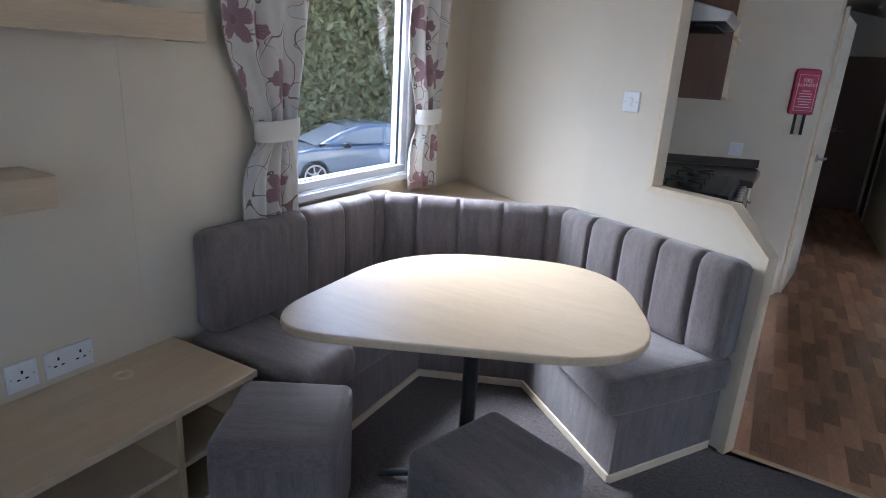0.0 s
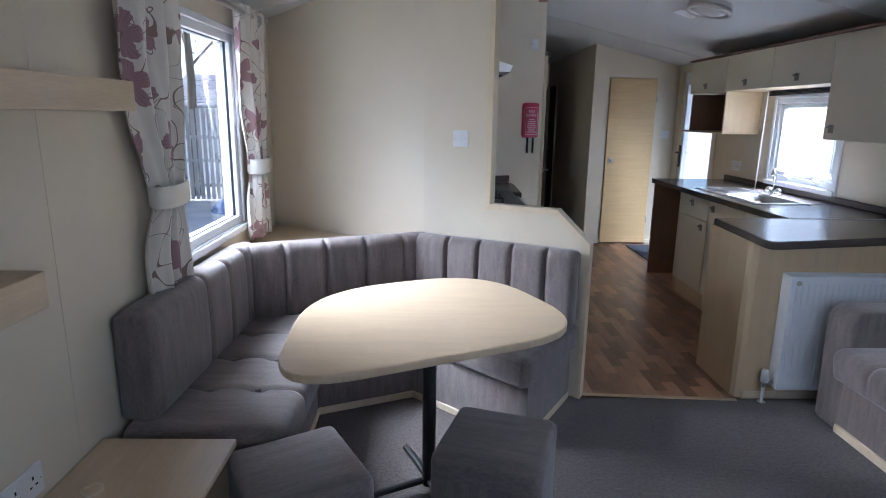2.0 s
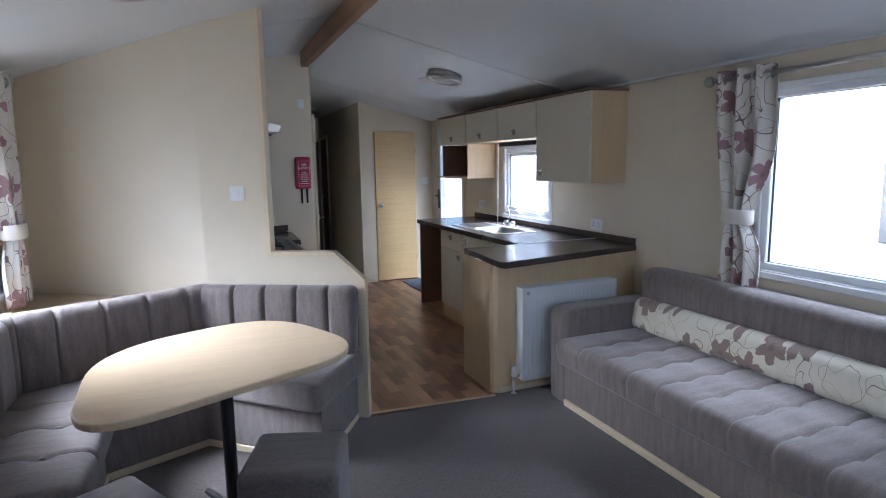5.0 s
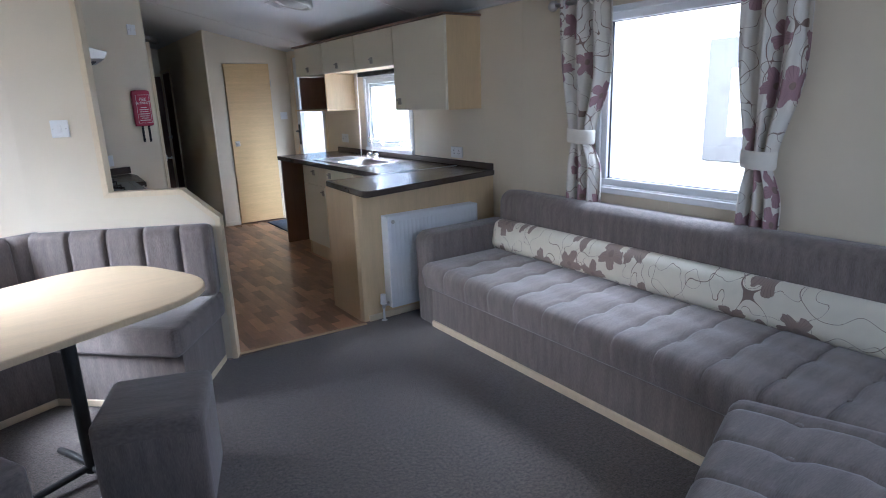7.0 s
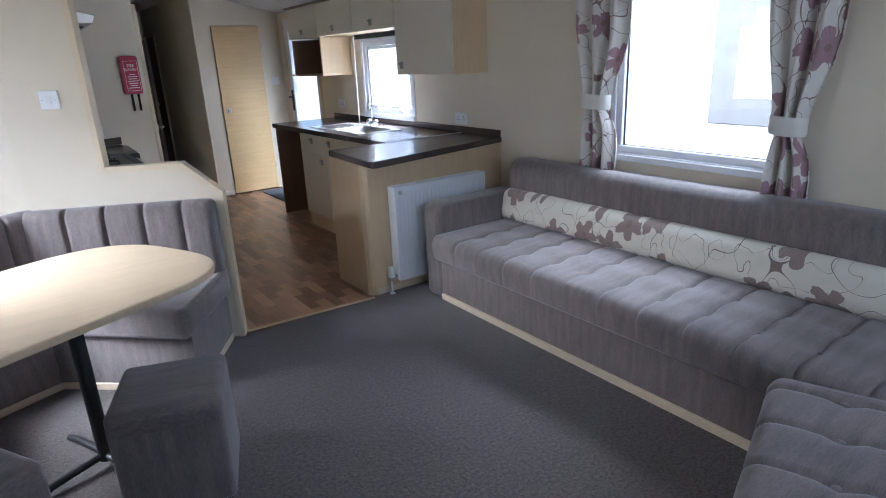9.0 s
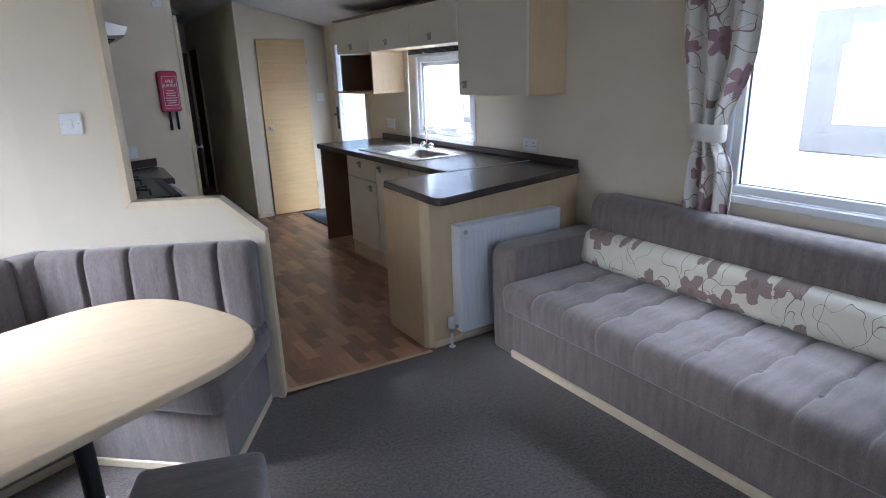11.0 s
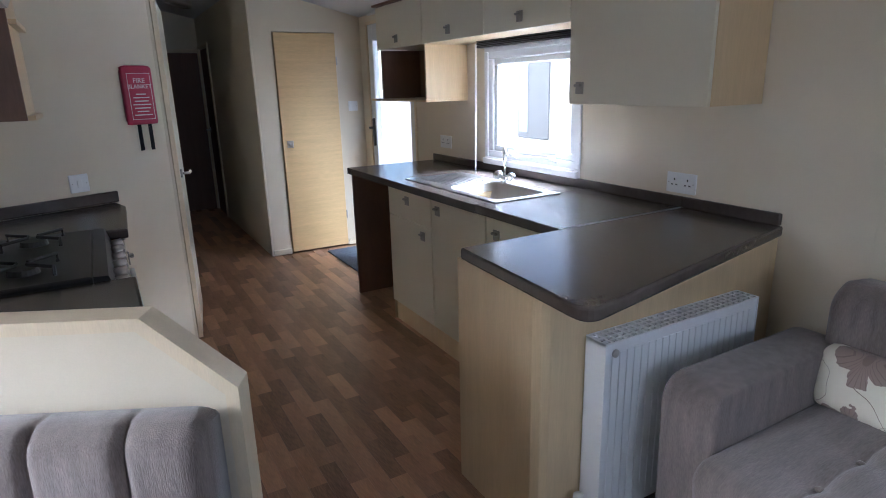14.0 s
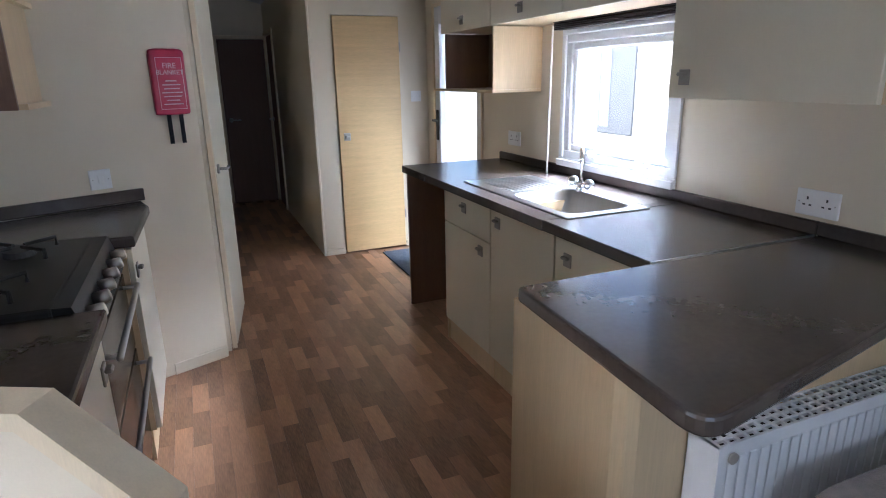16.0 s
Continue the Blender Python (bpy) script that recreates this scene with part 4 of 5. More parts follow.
# ---- peninsula and radiator ----
pen = thing("peninsula_unit", (1.97, 2.6, 0), "maple laminate end unit that carries the breakfast worktop", "cabinet")
po = Matrix.Translation((-2.0, -2.56, 0))
part("side_panel", moved(prism([(1.445, 2.845), (1.445, 2.435), (1.46, 2.41), (1.485, 2.40), (1.485, 2.42), (1.468, 2.44), (1.466, 2.845)], 0.0, 0.859), po), "panel", pen)
part("back_panel", moved(box(1.4855, 2.40, 0.0, 2.56, 2.42, 0.859), po), "panel", pen)
part("skirting", moved(box(1.487, 2.388, 0.0, 2.56, 2.3995, 0.04, 0.002), po), "paletrim", pen)


def worktop(name, outline, label):
    return single(name, prism(outline, 0.86, 0.90, 0.008, 2), "worktop", label, "worktop")


pt = worktop("breakfast_worktop", rounded([(1.36, 2.195), (2.532, 2.43), (2.532, 2.862), (1.41, 2.862)], [0.07, 0, 0, 0.015], 6), "dark slate-effect worktop of the peninsula")
part("upstand", box(2.515, 2.436, 0.9005, 2.533, 2.861, 0.945, 0.003), "worktop", pt)
kt = single("kitchen_worktop", box(1.845, 2.866, 0.86, 2.532, 3.44, 0.90, 0.006, 2), "worktop", "dark slate-effect kitchen worktop under the window", "worktop")
b = kt.data
bm = bmesh.new()
bm.from_mesh(b)
for a in ((1.845, 3.44, 1.97, 3.915), (2.286, 3.44, 2.532, 3.915), (1.845, 3.915, 2.532, 5.03)):
    bm = box(a[0], a[1], 0.86, a[2], a[3], 0.90, bm=bm)
bm.to_mesh(b)
bm.free()
part("upstand", box(2.515, 2.862, 0.9005, 2.533, 5.03, 0.945, 0.003), "worktop", kt)
single("joint_strip", box(1.845, 2.8615, 0.895, 2.514, 2.8665, 0.9025), "steel", "thin steel joint strip between the worktops", "trim")

rad = thing("radiator", (1.95, 2.395, 0.085), "white ribbed steel panel radiator under the worktop", "radiator")
W2, RH = 0.358, 0.61
b = None
n = 22
for y0, y1 in ((-0.04, -0.028), (0.028, 0.04)):
    b = box(-W2, y0 + 0.003, 0.0, W2, y1 - 0.003, RH - 0.01, bm=b)
part("panel", b, "radiator", rad)
rib = mesh_of("rib", box(-0.0105, -0.041, 0.03, 0.0105, -0.037, RH - 0.035, 0.0018), "radiator")
for k in range(n):
    o = new("rib", rib)
    o.parent = rad
    o.location.x = -W2 + 0.02 + (2 * W2 - 0.04) * (k + 0.5) / n
for x in (-W2 - 0.004, W2):
    part("side_cover", box(x, -0.0415, 0.004, x + 0.004, 0.0415, RH, 0.001), "radiator", rad)
b = None
for y in (-0.042, -0.023, -0.002, 0.019, 0.038):
    b = box(-W2, y, RH - 0.008, W2, y + 0.006, RH, bm=b)
for k in range(27):
    x = -W2 + 2 * W2 * k / 26
    b = box(x - 0.004, -0.038, RH - 0.007, x + 0.004, 0.038, RH - 0.0005, bm=b)
part("grille", b, "radiator", rad)
# one block for the convector fins; its black stands for shade under the grille
part("fins", box(-W2 + 0.004, -0.027, 0.03, W2 - 0.004, 0.027, RH - 0.016), "rubber", rad, "inner fins as one block, black for the shade between the panels")
part("bleed_cap", rod((-W2 + 0.035, -0.041, RH - 0.035), (-W2 + 0.035, -0.046, RH - 0.035), 0.013), "satin", rad)
v = rod((-W2 - 0.045, 0, 0.0), (-W2 - 0.045, 0, 0.03), 0.011)
v = rod((-W2 - 0.045, 0, 0.012), (-W2, 0, 0.03), 0.009, bm=v)
vv = part("valve", v, "satin", rad, "", True)
part("valve_head", rod((-W2 - 0.045, 0, 0.03), (-W2 - 0.045, 0, 0.095), 0.021, 16, 0.017), "white", vv, "white plastic thermostatic head", True)
part("pipe", rod((-W2 - 0.045, 0, -0.085), (-W2 - 0.045, 0, 0.0), 0.0075), "white", rad)
part("pipe_collar", rod((-W2 - 0.045, 0, -0.085), (-W2 - 0.045, 0, -0.083), 0.02), "white", rad)
for x in (-0.25, 0.25):
    part("bracket", box(x - 0.015, 0.03, 0.1, x + 0.015, 0.05, 0.5), "radiator", rad)


# ---- kitchen base units ----
def pull(x, y, z, parent, side=-1):
    """A square bent-metal pull on a door whose face looks along x."""
    h = box(x, y - 0.023, z - 0.025, x + side * 0.006, y + 0.023, z + 0.025, 0.002)
    h = box(x + side * 0.006, y - 0.018, z + 0.004, x + side * 0.024, y + 0.018, z + 0.016, 0.004, bm=h)
    return part("handle", h, "pull", parent, "square satin metal pull")


for y0, y1, fronts, label in ((3.905, 4.43, [(0.135, 0.685, 4.0, 0.63), (0.69, 0.852, 4.18, 0.80)], "cream kitchen base unit with a drawer over a door"), (3.39, 3.90, [(0.135, 0.852, 3.83, 0.80)], "cream kitchen base unit under the sink"), (2.87, 3.385, [(0.135, 0.852, 3.30, 0.78)], "cream kitchen base unit in the corner")):
    u = thing("base_unit", (1.868, (y0 + y1) / 2, 0), label, "cabinet", "kitchen base units")
    o = Matrix.Translation((-1.97, -(y0 + y1) / 2, 0))
    b = box(1.991, y0, 0.13, 2.49, y0 + 0.016, 0.856)
    b = box(1.991, y1 - 0.016, 0.13, 2.49, y1, 0.856, bm=b)
    b = box(1.991, y0 + 0.016, 0.13, 2.49, y1 - 0.016, 0.146, bm=b)
    part("carcass", moved(b, o), "panel", u)
    part("plinth", moved(box(1.998, y0, 0.0, 2.012, y1, 0.128), o), "panel", u)
    for z0, z1, hy, hz in fronts:
        d = part("drawer_front" if z1 - z0 < 0.3 else "door", moved(box(1.972, y0 + 0.002, z0, 1.990, y1 - 0.002, z1, 0.002), o), "cream", u)
        pull(0.002, hy - (y0 + y1) / 2, hz, d)
ep = single("end_panel", box(1.87, 5.0, 0.0, 2.53, 5.02, 0.858, 0.001), "brownwood", "walnut-effect end panel beside the empty appliance space", "panel")
single("side_panel", box(1.885, 4.432, 0.0, 2.53, 4.448, 0.858, 0.001), "panel", "maple side panel of the empty appliance space", "panel")

sink = thing("sink", (2.128, 3.865, 0.90), "stainless steel sink with a ribbed drainer", "sink")
b = None
b = box(-0.195, -0.46, 0.001, -0.155, 0.46, 0.006, 0.002, bm=b)
b = box(0.155, -0.46, 0.001, 0.195, 0.46, 0.006, 0.002, bm=b)
b = box(-0.155, -0.46, 0.001, 0.155, -0.415, 0.006, 0.002, bm=b)
b = box(-0.155, 0.045, 0.001, 0.155, 0.46, 0.004, bm=b)
part("rim", b, "steel", sink)
b = bmesh.new()
loops = []
for inset, z in ((0.0, 0.005), (0.006, -0.002), (0.02, -0.10), (0.05, -0.135)):
    pts = rounded([(-0.155 + inset, -0.415 + inset), (0.155 - inset, -0.415 + inset), (0.155 - inset, 0.045 - inset), (-0.155 + inset, 0.045 - inset)], 0.07, 6)
    loops.append([b.verts.new((x, y, z)) for x, y in pts])
for s, t in zip(loops, loops[1:]):
    for k in range(len(s)):
        b.faces.new((s[k], t[k], t[(k + 1) % len(s)], s[(k + 1) % len(s)]))
b.faces.new(loops[-1][::-1])
bmesh.ops.recalc_face_normals(b, faces=b.faces[:])
part("bowl", b, "steel", sink, "", True)
b = None
for x, y, s in ((-0.155, -0.415, (1, 1)), (0.155, -0.415, (-1, 1)), (0.155, 0.045, (-1, -1)), (-0.155, 0.045, (1, -1))):
    pts = [(x, y)] + [tuple(v) for v in [((1 - t) ** 2 * (Vector((x, y)) + Vector((0.07 * s[0], 0))) + 2 * t * (1 - t) * Vector((x, y)) + t * t * (Vector((x, y)) + Vector((0, 0.07 * s[1]))))  for t in [k / 6 for k in range(7)]]]
    part("corner_web", prism(pts, 0.0045, 0.0055), "steel", sink)
for k in range(9):
    x = -0.115 + 0.029 * k
    part("drainer_rib", rod((x, 0.10, 0.0035), (x, 0.41, 0.0045), 0.005, 8), "steel", sink, "", True)
part("waste", ring(0.035, 0.012, -0.1345, -0.131, 20), "chrome", sink).location = (0, -0.18, 0)
tap = thing("mixer_tap", (2.295, 3.83, 0.905), "chrome mixer tap with clear ball handles behind the sink", "tap")
b = rod((0, 0, 0), (0, 0, 0.035), 0.025, r1=0.02)
b = rod((0, -0.045, 0.03), (0, 0.045, 0.03), 0.012, bm=b)
part("body", b, "chrome", tap, "", True)
part("spout", tube([(0, 0, 0.03), (0, 0, 0.13), (-0.007, -0.009, 0.17), (-0.03, -0.04, 0.195), (-0.06, -0.08, 0.195), (-0.085, -0.115, 0.16)], 0.0105, 12), "chrome", tap, "", True)
for s in (-1, 1):
    part("knob", ball((0, s * 0.058, 0.036), 0.026), "chrome", tap, "", True)

# ---- wall cabinets ----
tc = thing("tall_wall_cabinet", (2.2, 2.78, 1.34), "cream-doored wall cabinet with maple sides", "wall cabinet")
to2 = Matrix.Translation((-2.2, -2.78, -1.34))
part("carcass", moved(box(2.244, 2.565, 1.332, 2.532, 3.262, 1.955, 0.001), to2), "panel", tc)
d = part("door", moved(box(2.224, 2.567, 1.332, 2.2435, 3.260, 1.953, 0.002), to2), "cream", tc)
pull(0.024, 0.41, 0.06, d)
for y0, y1 in ((3.266, 3.925), (3.929, 4.60), (4.604, 5.28)):
    c = thing("wall_cabinet", (2.231, (y0 + y1) / 2, 1.67), "cream-doored shallow wall cabinet over the window", "wall cabinet", "shallow wall cabinets")
    hw = (y1 - y0) / 2
    part("carcass", box(0.012, -hw, 0.002, 0.302, hw, 0.284, 0.001), "panel", c)
    d = part("door", box(-0.007, -hw + 0.002, 0.002, 0.0115, hw - 0.002, 0.282, 0.002), "cream", c)
    pull(-0.007, 0.02, 0.06, d)
single("cornice", box(2.20, 2.55, 1.9565, 2.532, 5.29, 1.97, 0.002), "brownwood", "brown top board along the wall cabinets", "cornice")
os_ = thing("open_shelf_unit", (2.229, 4.90, 1.325), "open wall box with walnut inside and maple sides", "shelf unit")
part("base_board", box(-0.005, -0.33, 0.0, 0.303, 0.52, 0.016, 0.002), "panel", os_)
part("side_panel", box(0.0, -0.33, 0.0165, 0.303, -0.312, 0.343), "panel", os_)
part("side_panel", box(0.0, 0.312, 0.0165, 0.303, 0.33, 0.343), "brownwood", os_, "walnut inner panel")
part("back_panel", box(0.298, -0.311, 0.0165, 0.303, 0.311, 0.343), "brownwood", os_, "walnut inner panel")
part("lining", box(0.01, -0.3115, 0.017, 0.297, -0.305, 0.342), "brownwood", os_, "walnut inner panel")

# ---- cooker recess ----
ckw = worktop("cooker_worktop", [(-0.19, 2.955), (0.43, 2.66), (0.45, 2.67), (0.45, 3.155), (-0.19, 3.155)], "dark slate-effect worktop beside the cooker")
ck2 = worktop("cooker_end_worktop", [(-0.19, 3.885), (0.46, 3.885), (0.478, 4.45), (0.44, 4.595), (-0.19, 4.325)], "dark slate-effect worktop between cooker and wall")
part("upstand", moved(box(0.06, -0.02, 0.9005, 0.755, -0.003, 0.955, 0.003), Matrix.Translation((BL0.x, BL0.y, 0)) @ Matrix.Rotation(math.atan2(BD.y, BD.x), 4, "Z")), "worktop", ck2)
for y0, y1, xf in ((2.72, 3.15, 0.43), (3.89, 4.47, 0.445)):
    u = thing("base_unit", (xf, (y0 + y1) / 2, 0), "cream kitchen base unit beside the cooker", "cabinet", "cooker base units")
    hw = (y1 - y0) / 2
    part("carcass", box(-0.55, -hw, 0.13, -0.02, hw, 0.856) if y0 > 3 else prism([(-0.02, -hw), (-0.02, hw), (-0.55, hw), (-0.55, hw - 0.02)], 0.13, 0.856), "panel", u)
    part("plinth", box(-0.05, -hw, 0, -0.036, hw, 0.128), "panel", u)
    d = part("door", box(-0.0195, -hw + 0.002, 0.135, 0.0, hw - 0.002, 0.852, 0.002), "cream", u)
    pull(0.0, hw - 0.06 if y0 < 3 else 0.06 - hw, 0.76, d, 1)
cook = thing("cooker", (0.08, 3.52, 0), "black gas cooker with steel knobs and double oven doors", "cooker")
part("body", box(-0.345, -0.36, 0.02, 0.30, 0.36, 0.86, 0.004), "black", cook)
part("hob", box(-0.34, -0.362, 0.861, 0.26, 0.362, 0.915, 0.008, 2), "black", cook)
part("control_panel", prism([(0.26, 0.78), (0.335, 0.80), (0.30, 0.912), (0.2605, 0.914)], -0.36, 0.36), "black", cook).matrix_local = Matrix(((1, 0, 0, 0), (0, 0, 1, 0), (0, 1, 0, 0), (0, 0, 0, 1)))
for k in range(6):
    y = -0.27 + 0.108 * k
    part("knob", rod((0.318, y, 0.858), (0.355, y, 0.868), 0.021, 18, 0.017), "satin", cook, "satin steel control knob", True)
for cx, cy in ((-0.2, -0.2), (-0.2, 0.2), (0.08, -0.2), (0.08, 0.2)):
    bu = part("burner", rod((cx, cy, 0.9152), (cx, cy, 0.932), 0.045, 20, 0.04), "iron", cook)
    g = None
    for a in range(4):
        t = radians(45 + 90 * a)
        g = tube([(cx + 0.12 * math.cos(t), cy + 0.12 * math.sin(t), 0.918), (cx + 0.12 * math.cos(t), cy + 0.12 * math.sin(t), 0.945), (cx + 0.02 * math.cos(t), cy + 0.02 * math.sin(t), 0.945)], 0.006, 6, bm=g)
    part("pan_support", g, "iron", cook)
for z0, z1 in ((0.50, 0.775), (0.10, 0.49)):
    d = part("oven_door", box(0.301, -0.355, z0, 0.328, 0.355, z1, 0.004), "blackglass", cook, "dark glass oven door")
    h = rod((0.372, -0.31, z1 - 0.035), (0.372, 0.31, z1 - 0.035), 0.009)
    for y in (-0.29, 0.29):
        h = rod((0.328, y, z1 - 0.035), (0.372, y, z1 - 0.035), 0.007, bm=h)
    part("handle", h, "satin", d, "satin steel bar handle", True)
hood = thing("cooker_hood", (-0.244, 3.32, 1.68), "grey slimline cooker hood with a dark filter", "cooker hood")
part("body", moved(prism([(0.0, 0.0), (0.48, 0.01), (0.50, 0.05), (0.35, 0.09), (0.0, 0.11)], -0.28, 0.28, 0.004), Matrix(((1, 0, 0, 0), (0, 0, 1, 0), (0, 1, 0, 0), (0, 0, 0, 1)))), "satin", hood)
part("filter", box(0.04, -0.24, -0.006, 0.44, 0.24, -0.0005), "iron", hood, "dark grease filter")
wc = thing("cooker_wall_cabinet", (-0.244, 4.10, 1.34), "maple open-ended wall cabinet beside the hood", "wall cabinet")
part("carcass", box(0.0, -0.22, 0.0, 0.45, 0.13, 0.86, 0.002), "panel", wc)
part("side_panel", box(0.0, -0.236, 0.0, 0.45, -0.2205, 0.86, 0.001), "brownwood", wc, "walnut inner panel")
for z in (0.0, 0.33, 0.842):
    part("shelf", box(0.4505, -0.22, z, 0.475, 0.13, z + 0.018), "panel", wc)


# ---- ceiling fittings ----
def ceiling_lamp(x, y, r=0.15):
    tilt = math.atan((PEAK - EAVES) / (XR - RIDGE)) * (1 if x > RIDGE else -1)
    l = thing("ceiling_lamp", Matrix.Translation((x, y, roof_z(x) - 0.001)) @ Matrix.Rotation(tilt, 4, "Y"), "round ceiling lamp with a satin rim and frosted glass, off", "ceiling lamp", "ceiling lamps")
    part("base", rod((0, 0, -0.03), (0, 0, 0), r * 0.96, 32), "satin", l)
    part("rim", ring(r, r * 0.82, -0.062, -0.03, 36), "satin", l, "", True)
    part("glass", ball((0, 0, -0.035), r * 0.83, s=(1, 1, 0.32)), "lampglass", l, "", True)


ceiling_lamp(1.68, 3.80)
ceiling_lamp(1.3, 7.9, 0.13)
ceiling_lamp(-0.40, 1.82)
cv = thing("ceiling_vent", Matrix.Translation((1.68, 4.2, roof_z(1.68) - 0.001)) @ Matrix.Rotation(math.atan(0.247), 4, "Y"), "white plastic ceiling vent", "vent")
part("frame", box(-0.08, -0.06, -0.008, 0.08, 0.06, 0, 0.003), "white", cv)
for k in range(6):
    part("slat", box(-0.07, -0.05 + 0.018 * k, -0.012, 0.07, -0.042 + 0.018 * k, -0.008), "white", cv)

single("doormat", box(2.04, 5.38, 0.0, 2.48, 6.20, 0.012, 0.004), "mat", "blue-grey doormat inside the outside door", "doormat")
vu = thing("vanity_unit", (0.45, 8.4, 0), "white washbasin unit seen through the open corridor door", "cabinet")
part("cabinet", box(-0.3, -0.2, 0.0, 0.3, 0.3, 0.7, 0.004), "brownwood", vu)
part("basin", box(-0.32, -0.24, 0.701, 0.32, 0.31, 0.82, 0.02, 2), "white", vu)

# ---- outside ----
GZ = -1.05
single("ground", box(-400, -400, GZ - 0.2, 400, 400, GZ), "gravel", "pale gravel ground round the caravan", "ground", "structure")
rnd = random.Random(5)


def leafy(name, boxes, count, size, label, cat, mat="leaf"):
    verts, faces = [], []
    for (x0, y0, z0, x1, y1, z1), share in boxes:
        for _ in range(int(count * share)):
            edge = rnd.random() < 0.7
            c = Vector((rnd.uniform(x0, x1), rnd.uniform(y0, y1), rnd.uniform(z0, z1)))
            if edge:
                k = rnd.choice((0, 1, 2))
                c[k] = ((x0, y0, z0), (x1, y1, z1))[k == 2 or rnd.random() < 0.5][k] + rnd.gauss(0, 0.18)
            c += Vector((rnd.gauss(0, 0.25), rnd.gauss(0, 0.25), rnd.gauss(0, 0.3)))
            a = Vector((rnd.gauss(0, 1), rnd.gauss(0, 1), rnd.gauss(0, 1))).normalized()
            q = a.orthogonal().normalized()
            s = size * rnd.uniform(0.6, 1.5)
            i = len(verts)
            verts += [c - a * s, c + q * s * 0.5 + a.cross(q) * s * 0.15, c + a * s, c - q * s * 0.5]
            faces.append((i, i + 1, i + 2, i + 3))
    me = bpy.data.meshes.new(name)
    me.from_pydata([tuple(v) for v in verts], [], faces)
    me.materials.append(M[mat])
    return me


hd = thing("hedge", Matrix.Translation((-11.6, 14.8, GZ)) @ Matrix.Rotation(radians(37), 4, "Z"), "tall yellow-green hedge behind the parked car", "hedge", kind="stuff")
ob = new("foliage", leafy("foliage", [((-4.2, -2.2, 0.3, 2.8, -0.2, 6.5), 1.0)], 60000, 0.12, "", ""))
ob.parent = hd
core = box(-4.0, -1.9, 0.2, 2.6, -0.3, 6.2, 0.3, 2)
part("inner_foliage", core, "leaf", hd)


def tree(at, height, label):
    t = thing("tree", at, label, "tree")
    b = None
    tips = []
    b = rod((0, 0, 0), (0.1, 0.05, height * 0.4), 0.16, 10, 0.12, bm=b)
    b = rod((0.1, 0.05, height * 0.4), (0.0, 0.1, height * 0.8), 0.12, 8, 0.05, bm=b)
    for k in range(14):
        z = height * rnd.uniform(0.3, 0.8)
        a = rnd.uniform(0, 6.28)
        s = Vector((0.08, 0.06, z))
        e = s + Vector((math.cos(a), math.sin(a), rnd.uniform(0.5, 1.2))) * height * rnd.uniform(0.12, 0.24)
        b = rod(s, e, 0.05, 6, 0.02, bm=b)
        tips.append(e)
        for j in range(4):
            f = s.lerp(e, rnd.uniform(0.5, 1)) 
            g = f + Vector((rnd.gauss(0, 1), rnd.gauss(0, 1), abs(rnd.gauss(0, 1)))) * height * 0.07
            b = rod(f, g, 0.018, 5, 0.006, bm=b)
            tips.append(g)
    part("trunk", b, "bark", t)
    verts, faces = [], []
    for p in tips:
        for _ in range(60):
            c = p + Vector((rnd.gauss(0, 0.3), rnd.gauss(0, 0.3), rnd.gauss(0, 0.3)))
            a = Vector((rnd.gauss(0, 1), rnd.gauss(0, 1), rnd.gauss(0, 1))).normalized()
            q = a.orthogonal().normalized()
            i = len(verts)
            verts += [tuple(c - a * 0.07), tuple(c + q * 0.035), tuple(c + a * 0.07), tuple(c - q * 0.035)]
            faces.append((i, i + 1, i + 2, i + 3))
    me = bpy.data.meshes.new("crown")
    me.from_pydata(verts, [], faces)
    me.materials.append(M["leaf"])
    o = new("crown", me)
    o.parent = t
    return t


tree((-7.4, 17.5, GZ), 8.5, "tall tree with thin spring leaves behind the hedge")


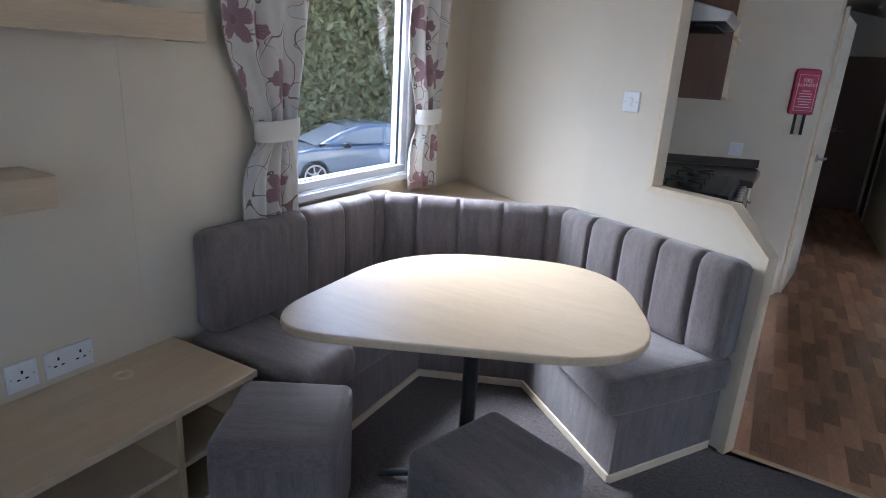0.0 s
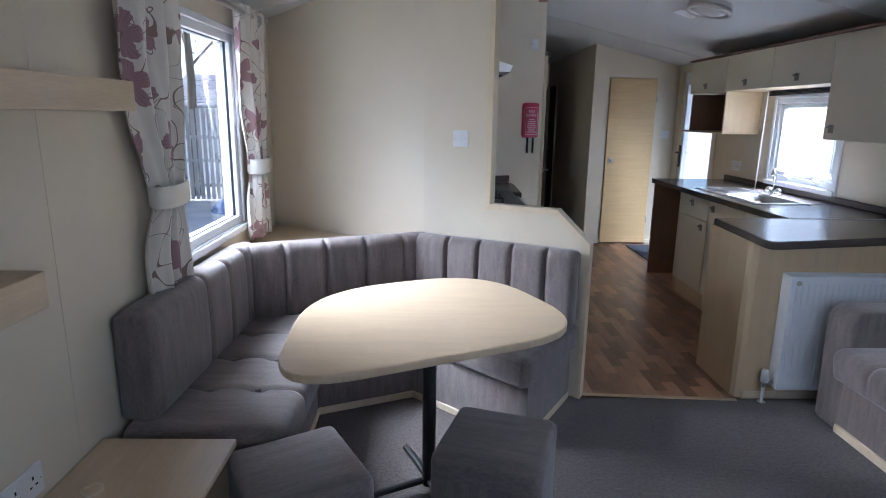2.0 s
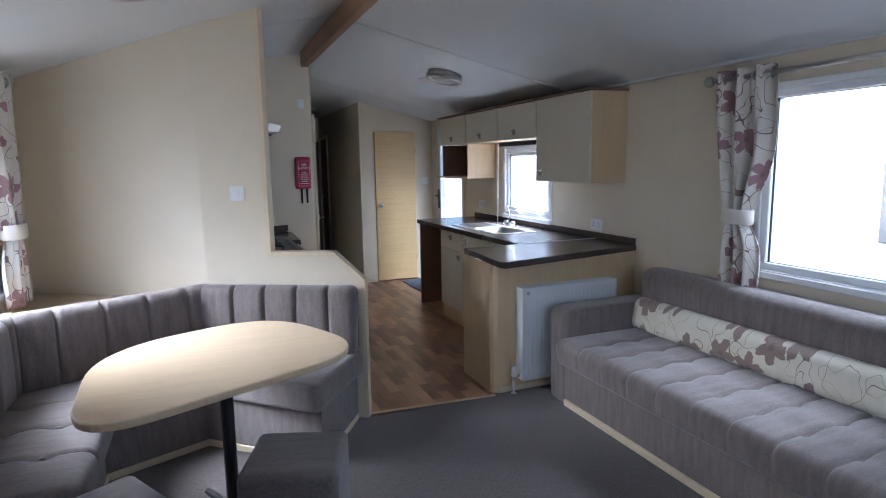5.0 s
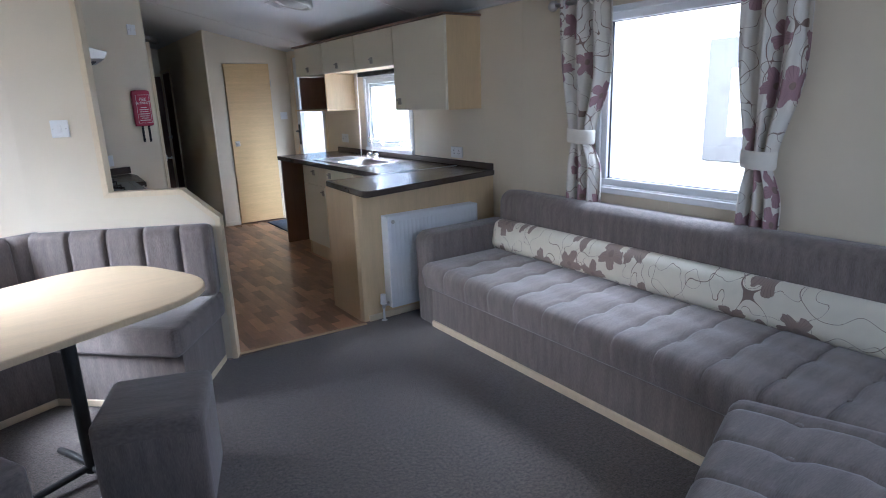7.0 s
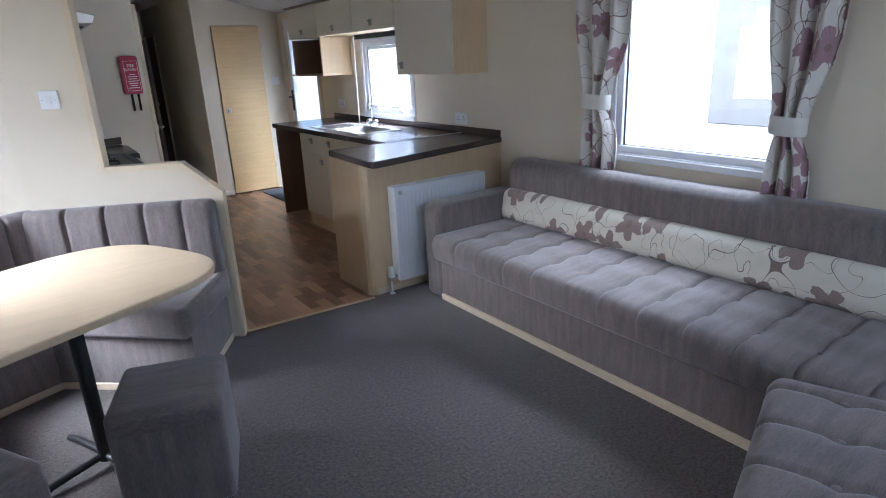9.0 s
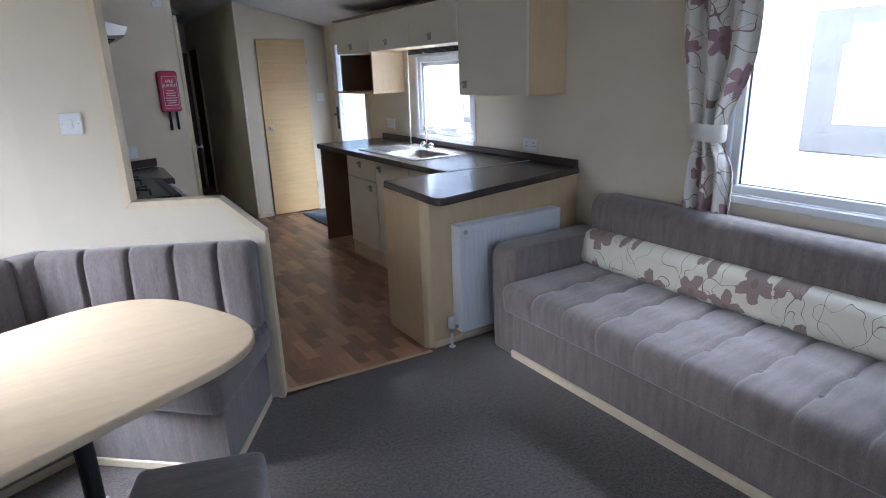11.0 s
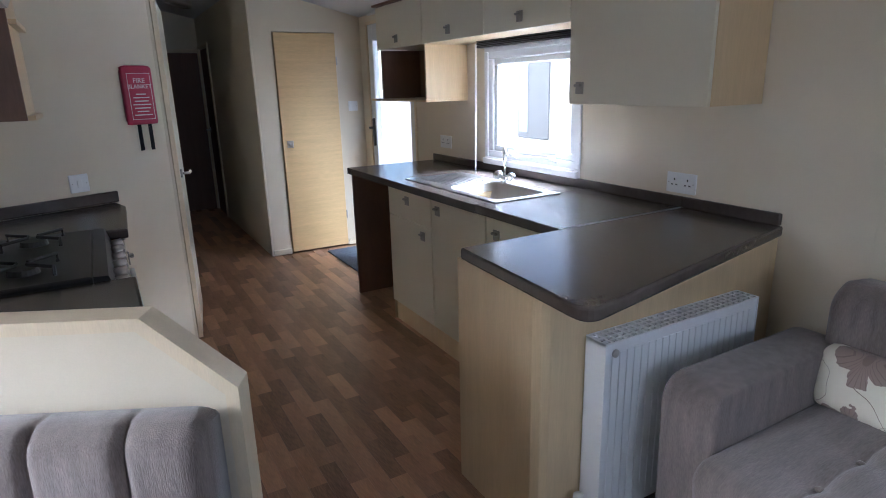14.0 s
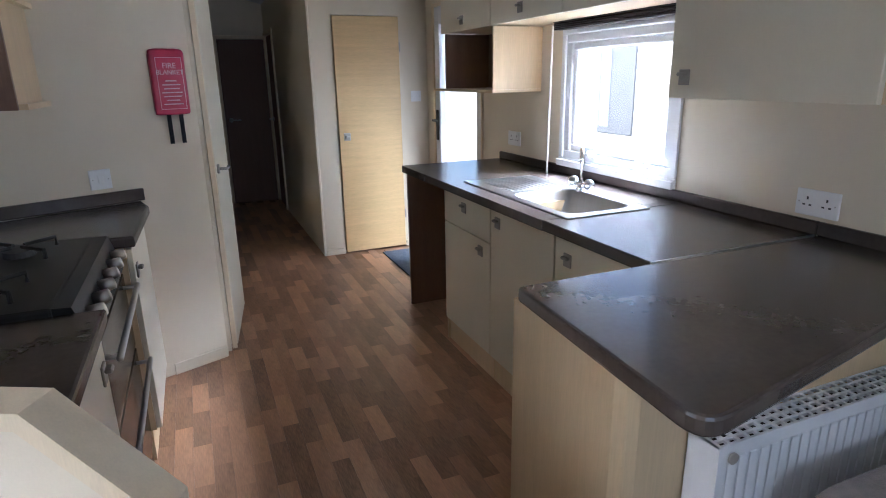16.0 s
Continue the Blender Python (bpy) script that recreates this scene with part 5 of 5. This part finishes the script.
def car(m):
    c = thing("car", m, "blue-grey saloon car parked on the gravel", "car")
    half = 0.9
    low = [(-2.3, 0.35), (-2.32, 0.6), (-2.2, 0.78), (-1.45, 0.93), (0.2, 0.98), (1.7, 1.02), (2.25, 0.98), (2.33, 0.7), (2.3, 0.35)]
    cab = [(-1.35, 0.94), (-0.75, 1.25), (-0.2, 1.42), (0.45, 1.45), (1.1, 1.36), (1.75, 1.12), (2.0, 1.0), (0.0, 0.9)]
    xz = Matrix(((1, 0, 0, 0), (0, 0, 1, 0), (0, 1, 0, 0), (0, 0, 0, 1)))
    part("body", moved(prism(rounded(low, 0.05, 3), -half, half, 0.06, 2), xz), "carpaint", c, "", True)
    b = moved(prism(rounded(cab, 0.05, 3), -0.68, 0.68, 0.06, 2), xz)
    cb = part("cabin", b, "carpaint", c, "", True)
    for s in (-1, 1):
        for pts in ([(-0.95, 1.0), (-0.55, 1.24), (-0.1, 1.35), (0.25, 1.37), (0.25, 1.0)], [(0.33, 1.0), (0.33, 1.37), (0.9, 1.31), (1.45, 1.1), (1.5, 1.0)]):
            part("side_window", moved(prism(pts, s * 0.675, s * 0.687), xz), "carglass", cb)
        part("wing_mirror", ball((-0.72, s * 0.93, 1.0), 0.09, s=(1.2, 0.9, 0.7)), "black", c, "", True)
        for x in (-1.45, 1.42):
            w = part("wheel", rod((x, s * 0.72, 0.34), (x, s * 0.915, 0.34), 0.34, 32), "tyre", c, "", False)
            b = rod((x, s * 0.90, 0.34), (x, s * 0.922, 0.34), 0.09, 16)
            b = join(b, ring(0.25, 0.215, 0, 0.012, 32), Matrix.Translation((x, s * 0.915, 0.34)) @ Matrix.Rotation(radians(90), 4, "X"))
            for k in range(7):
                a = 2 * math.pi * k / 7
                b = rod((x, s * 0.918, 0.34), (x + 0.23 * math.cos(a), s * 0.918, 0.34 + 0.23 * math.sin(a)), 0.018, 6, bm=b)
            part("rim", b, "satin", w)
        part("headlight", ball((-2.12, s * 0.66, 0.72), 0.13, s=(1.1, 1.2, 0.5)), "chrome", c, "", True)
    ws = bmesh.new()
    vs = [ws.verts.new(p) for p in ((-1.36, -0.62, 0.975), (-1.36, 0.62, 0.975), (-0.55, 0.55, 1.345), (-0.55, -0.55, 1.345))]
    ws.faces.new(vs)
    bmesh.ops.solidify(ws, geom=ws.faces[:], thickness=0.02)
    part("windscreen", ws, "carglass", cb)
    return c


CAR = Matrix.Translation((-7.27, 10.34, GZ)) @ Matrix.Rotation(radians(61.7), 4, "Z") @ Matrix.Scale(0.9, 4)
car(CAR)

# board fence, outbuilding roof behind it
fe = thing("fence", (-7.6, 16.4, GZ), "weathered grey vertical board fence", "fence")
for k in range(44):
    part("board", box(-1.6 + k * 0.15, -0.012, 0.05, -1.6 + k * 0.15 + 0.10, 0.012, 2.6 + 0.05 * rnd.uniform(-1, 1), 0.004), "fence", fe)
for z in (0.4, 1.1, 1.75):
    part("rail", box(-1.65, 0.0125, z, 5.0, 0.05, z + 0.09), "fence", fe)
shed = thing("outbuilding", (-5.6, 20.0, GZ + 0.4), "low outbuilding with a grey slate roof behind the fence", "building")
part("wall", box(-3.5, 0.2, -0.4, 5, 4, 2.3), "siding", shed)
rf = part("roof", box(-3.9, 0, 0, 5.4, 3.2, 0.06), "slate", shed)
rf.matrix_local = Matrix.Translation((0, -0.2, 2.2)) @ Matrix.Rotation(radians(22), 4, "X")
sl = box(0, 0, 0, 0.30, 0.26, 0.014)
slate_mesh = mesh_of("slate", sl, "slate")
for j in range(11):
    for i in range(27):
        o = new("slate", slate_mesh)
        o.parent = rf
        o.matrix_local = Matrix.Translation((-3.85 + i * 0.335 + (j % 2) * 0.16, 0.05 + j * 0.27, 0.062 + 0.003 * (i % 2))) @ Matrix.Rotation(radians(-2), 4, "X")
for at, s in (((-5.4, 14.6, GZ), 0.45), ((-4.6, 14.9, GZ), 0.3)):
    g = bmesh.new()
    bmesh.ops.create_icosphere(g, subdivisions=3, radius=s)
    for v in g.verts:
        v.co.z = max(0, v.co.z * 0.7 + 0.05 * noise.noise(v.co * 6)) + 0.0
        v.co += Vector((1, 1, 0)) * 0.06 * noise.noise(v.co * 9)
    moved(g, Matrix.Translation(at))
    single("sheeting", g, "bluebag", "crumpled blue plastic sheeting on the gravel", "sheeting")

# the white caravan alongside
nb = thing("neighbouring_caravan", (5.4, 2.0, -0.75), "white static caravan standing alongside", "caravan")
part("wall", box(0.0, -7, 0.4, 3.2, 9, 3.0, 0.05), "siding", nb)
for k in range(14):
    part("cladding_board", box(-0.012, -7, 0.42 + k * 0.18, -0.001, 9, 0.42 + k * 0.18 + 0.165, 0.003), "siding", nb)
part("roof", moved(prism([(-0.15, 0), (1.6, 0.45), (3.35, 0), (3.35, 0.08), (1.6, 0.53), (-0.15, 0.08)], -7.2, 9.2), Matrix(((1, 0, 0, 0), (0, 0, 1, 0), (0, 1, 0, 3.0), (0, 0, 0, 1)))), "slate", nb)
part("skirt", box(0.1, -6.9, -0.3, 3.1, 8.9, 0.399), "siding", nb)
for ya, yb in ((-0.95, 0.58), (5.15, 5.80)):
    wv = part("window", box(-0.03, ya, 1.46, -0.0125, yb, 2.62, 0.01), "greypane", nb, "grey-framed caravan window")
    if ya > 0:
        part("pane", box(-0.036, ya + 0.42, 1.54, -0.0305, yb - 0.05, 2.54), "carglass", wv)
        continue
    part("pane", box(-0.036, ya + 0.28, 1.71, -0.0305, yb - 0.25, 2.34), "upvc", wv)

# ---- floor planks of the kitchen ----
PW, PL = 0.07, 0.27
pm = mesh_of("plank", box(0.0002, 0.0002, -0.0075, PW - 0.0002, PL - 0.0002, 0.0, 0.0003), "plank")
count, verts, faces = 0, [], []


def loose_plank(x, ya, yb):
    i = len(verts)
    for z in (-0.0075, 0.0):
        verts.extend([(x + 0.0002, ya + 0.0002, z), (x + PW - 0.0002, ya + 0.0002, z), (x + PW - 0.0002, yb - 0.0002, z), (x + 0.0002, yb - 0.0002, z)])
    faces.extend([tuple(i + k for k in f) for f in ((4, 5, 6, 7), (0, 1, 5, 4), (1, 2, 6, 5), (2, 3, 7, 6), (3, 0, 4, 7))])


for row in range(25):
    for col in range(30):
        x = 0.12 + col * PW
        y = 2.46 + row * PL + ((col * 7) % 5) * 0.054
        if y + PL > Y1 or (x < 0.40 and y < 5.6) or x + PW > XR:
            continue
        if (x > 1.52 and y > 6.1) or (x > 1.98 and y < 4.2):
            continue
        if count < 300:
            o = new("plank", pm)
            o.parent = kitchen_floor
            o.location = (x, y, 0)
            count += 1
        else:
            loose_plank(x, y, y + PL)
for col in range(30):
    x = 0.12 + col * PW
    s = ((col * 7) % 5) * 0.054
    if s > 0.01 and 0.4 < x < 2.0:
        loose_plank(x, 2.42, 2.46 + s)
me = bpy.data.meshes.new("far_planks")
me.from_pydata(verts, [], faces)
me.materials.append(M["far_plank"])
o = new("far_planks", me)
o.parent = kitchen_floor
tagged(o, kind="stuff")
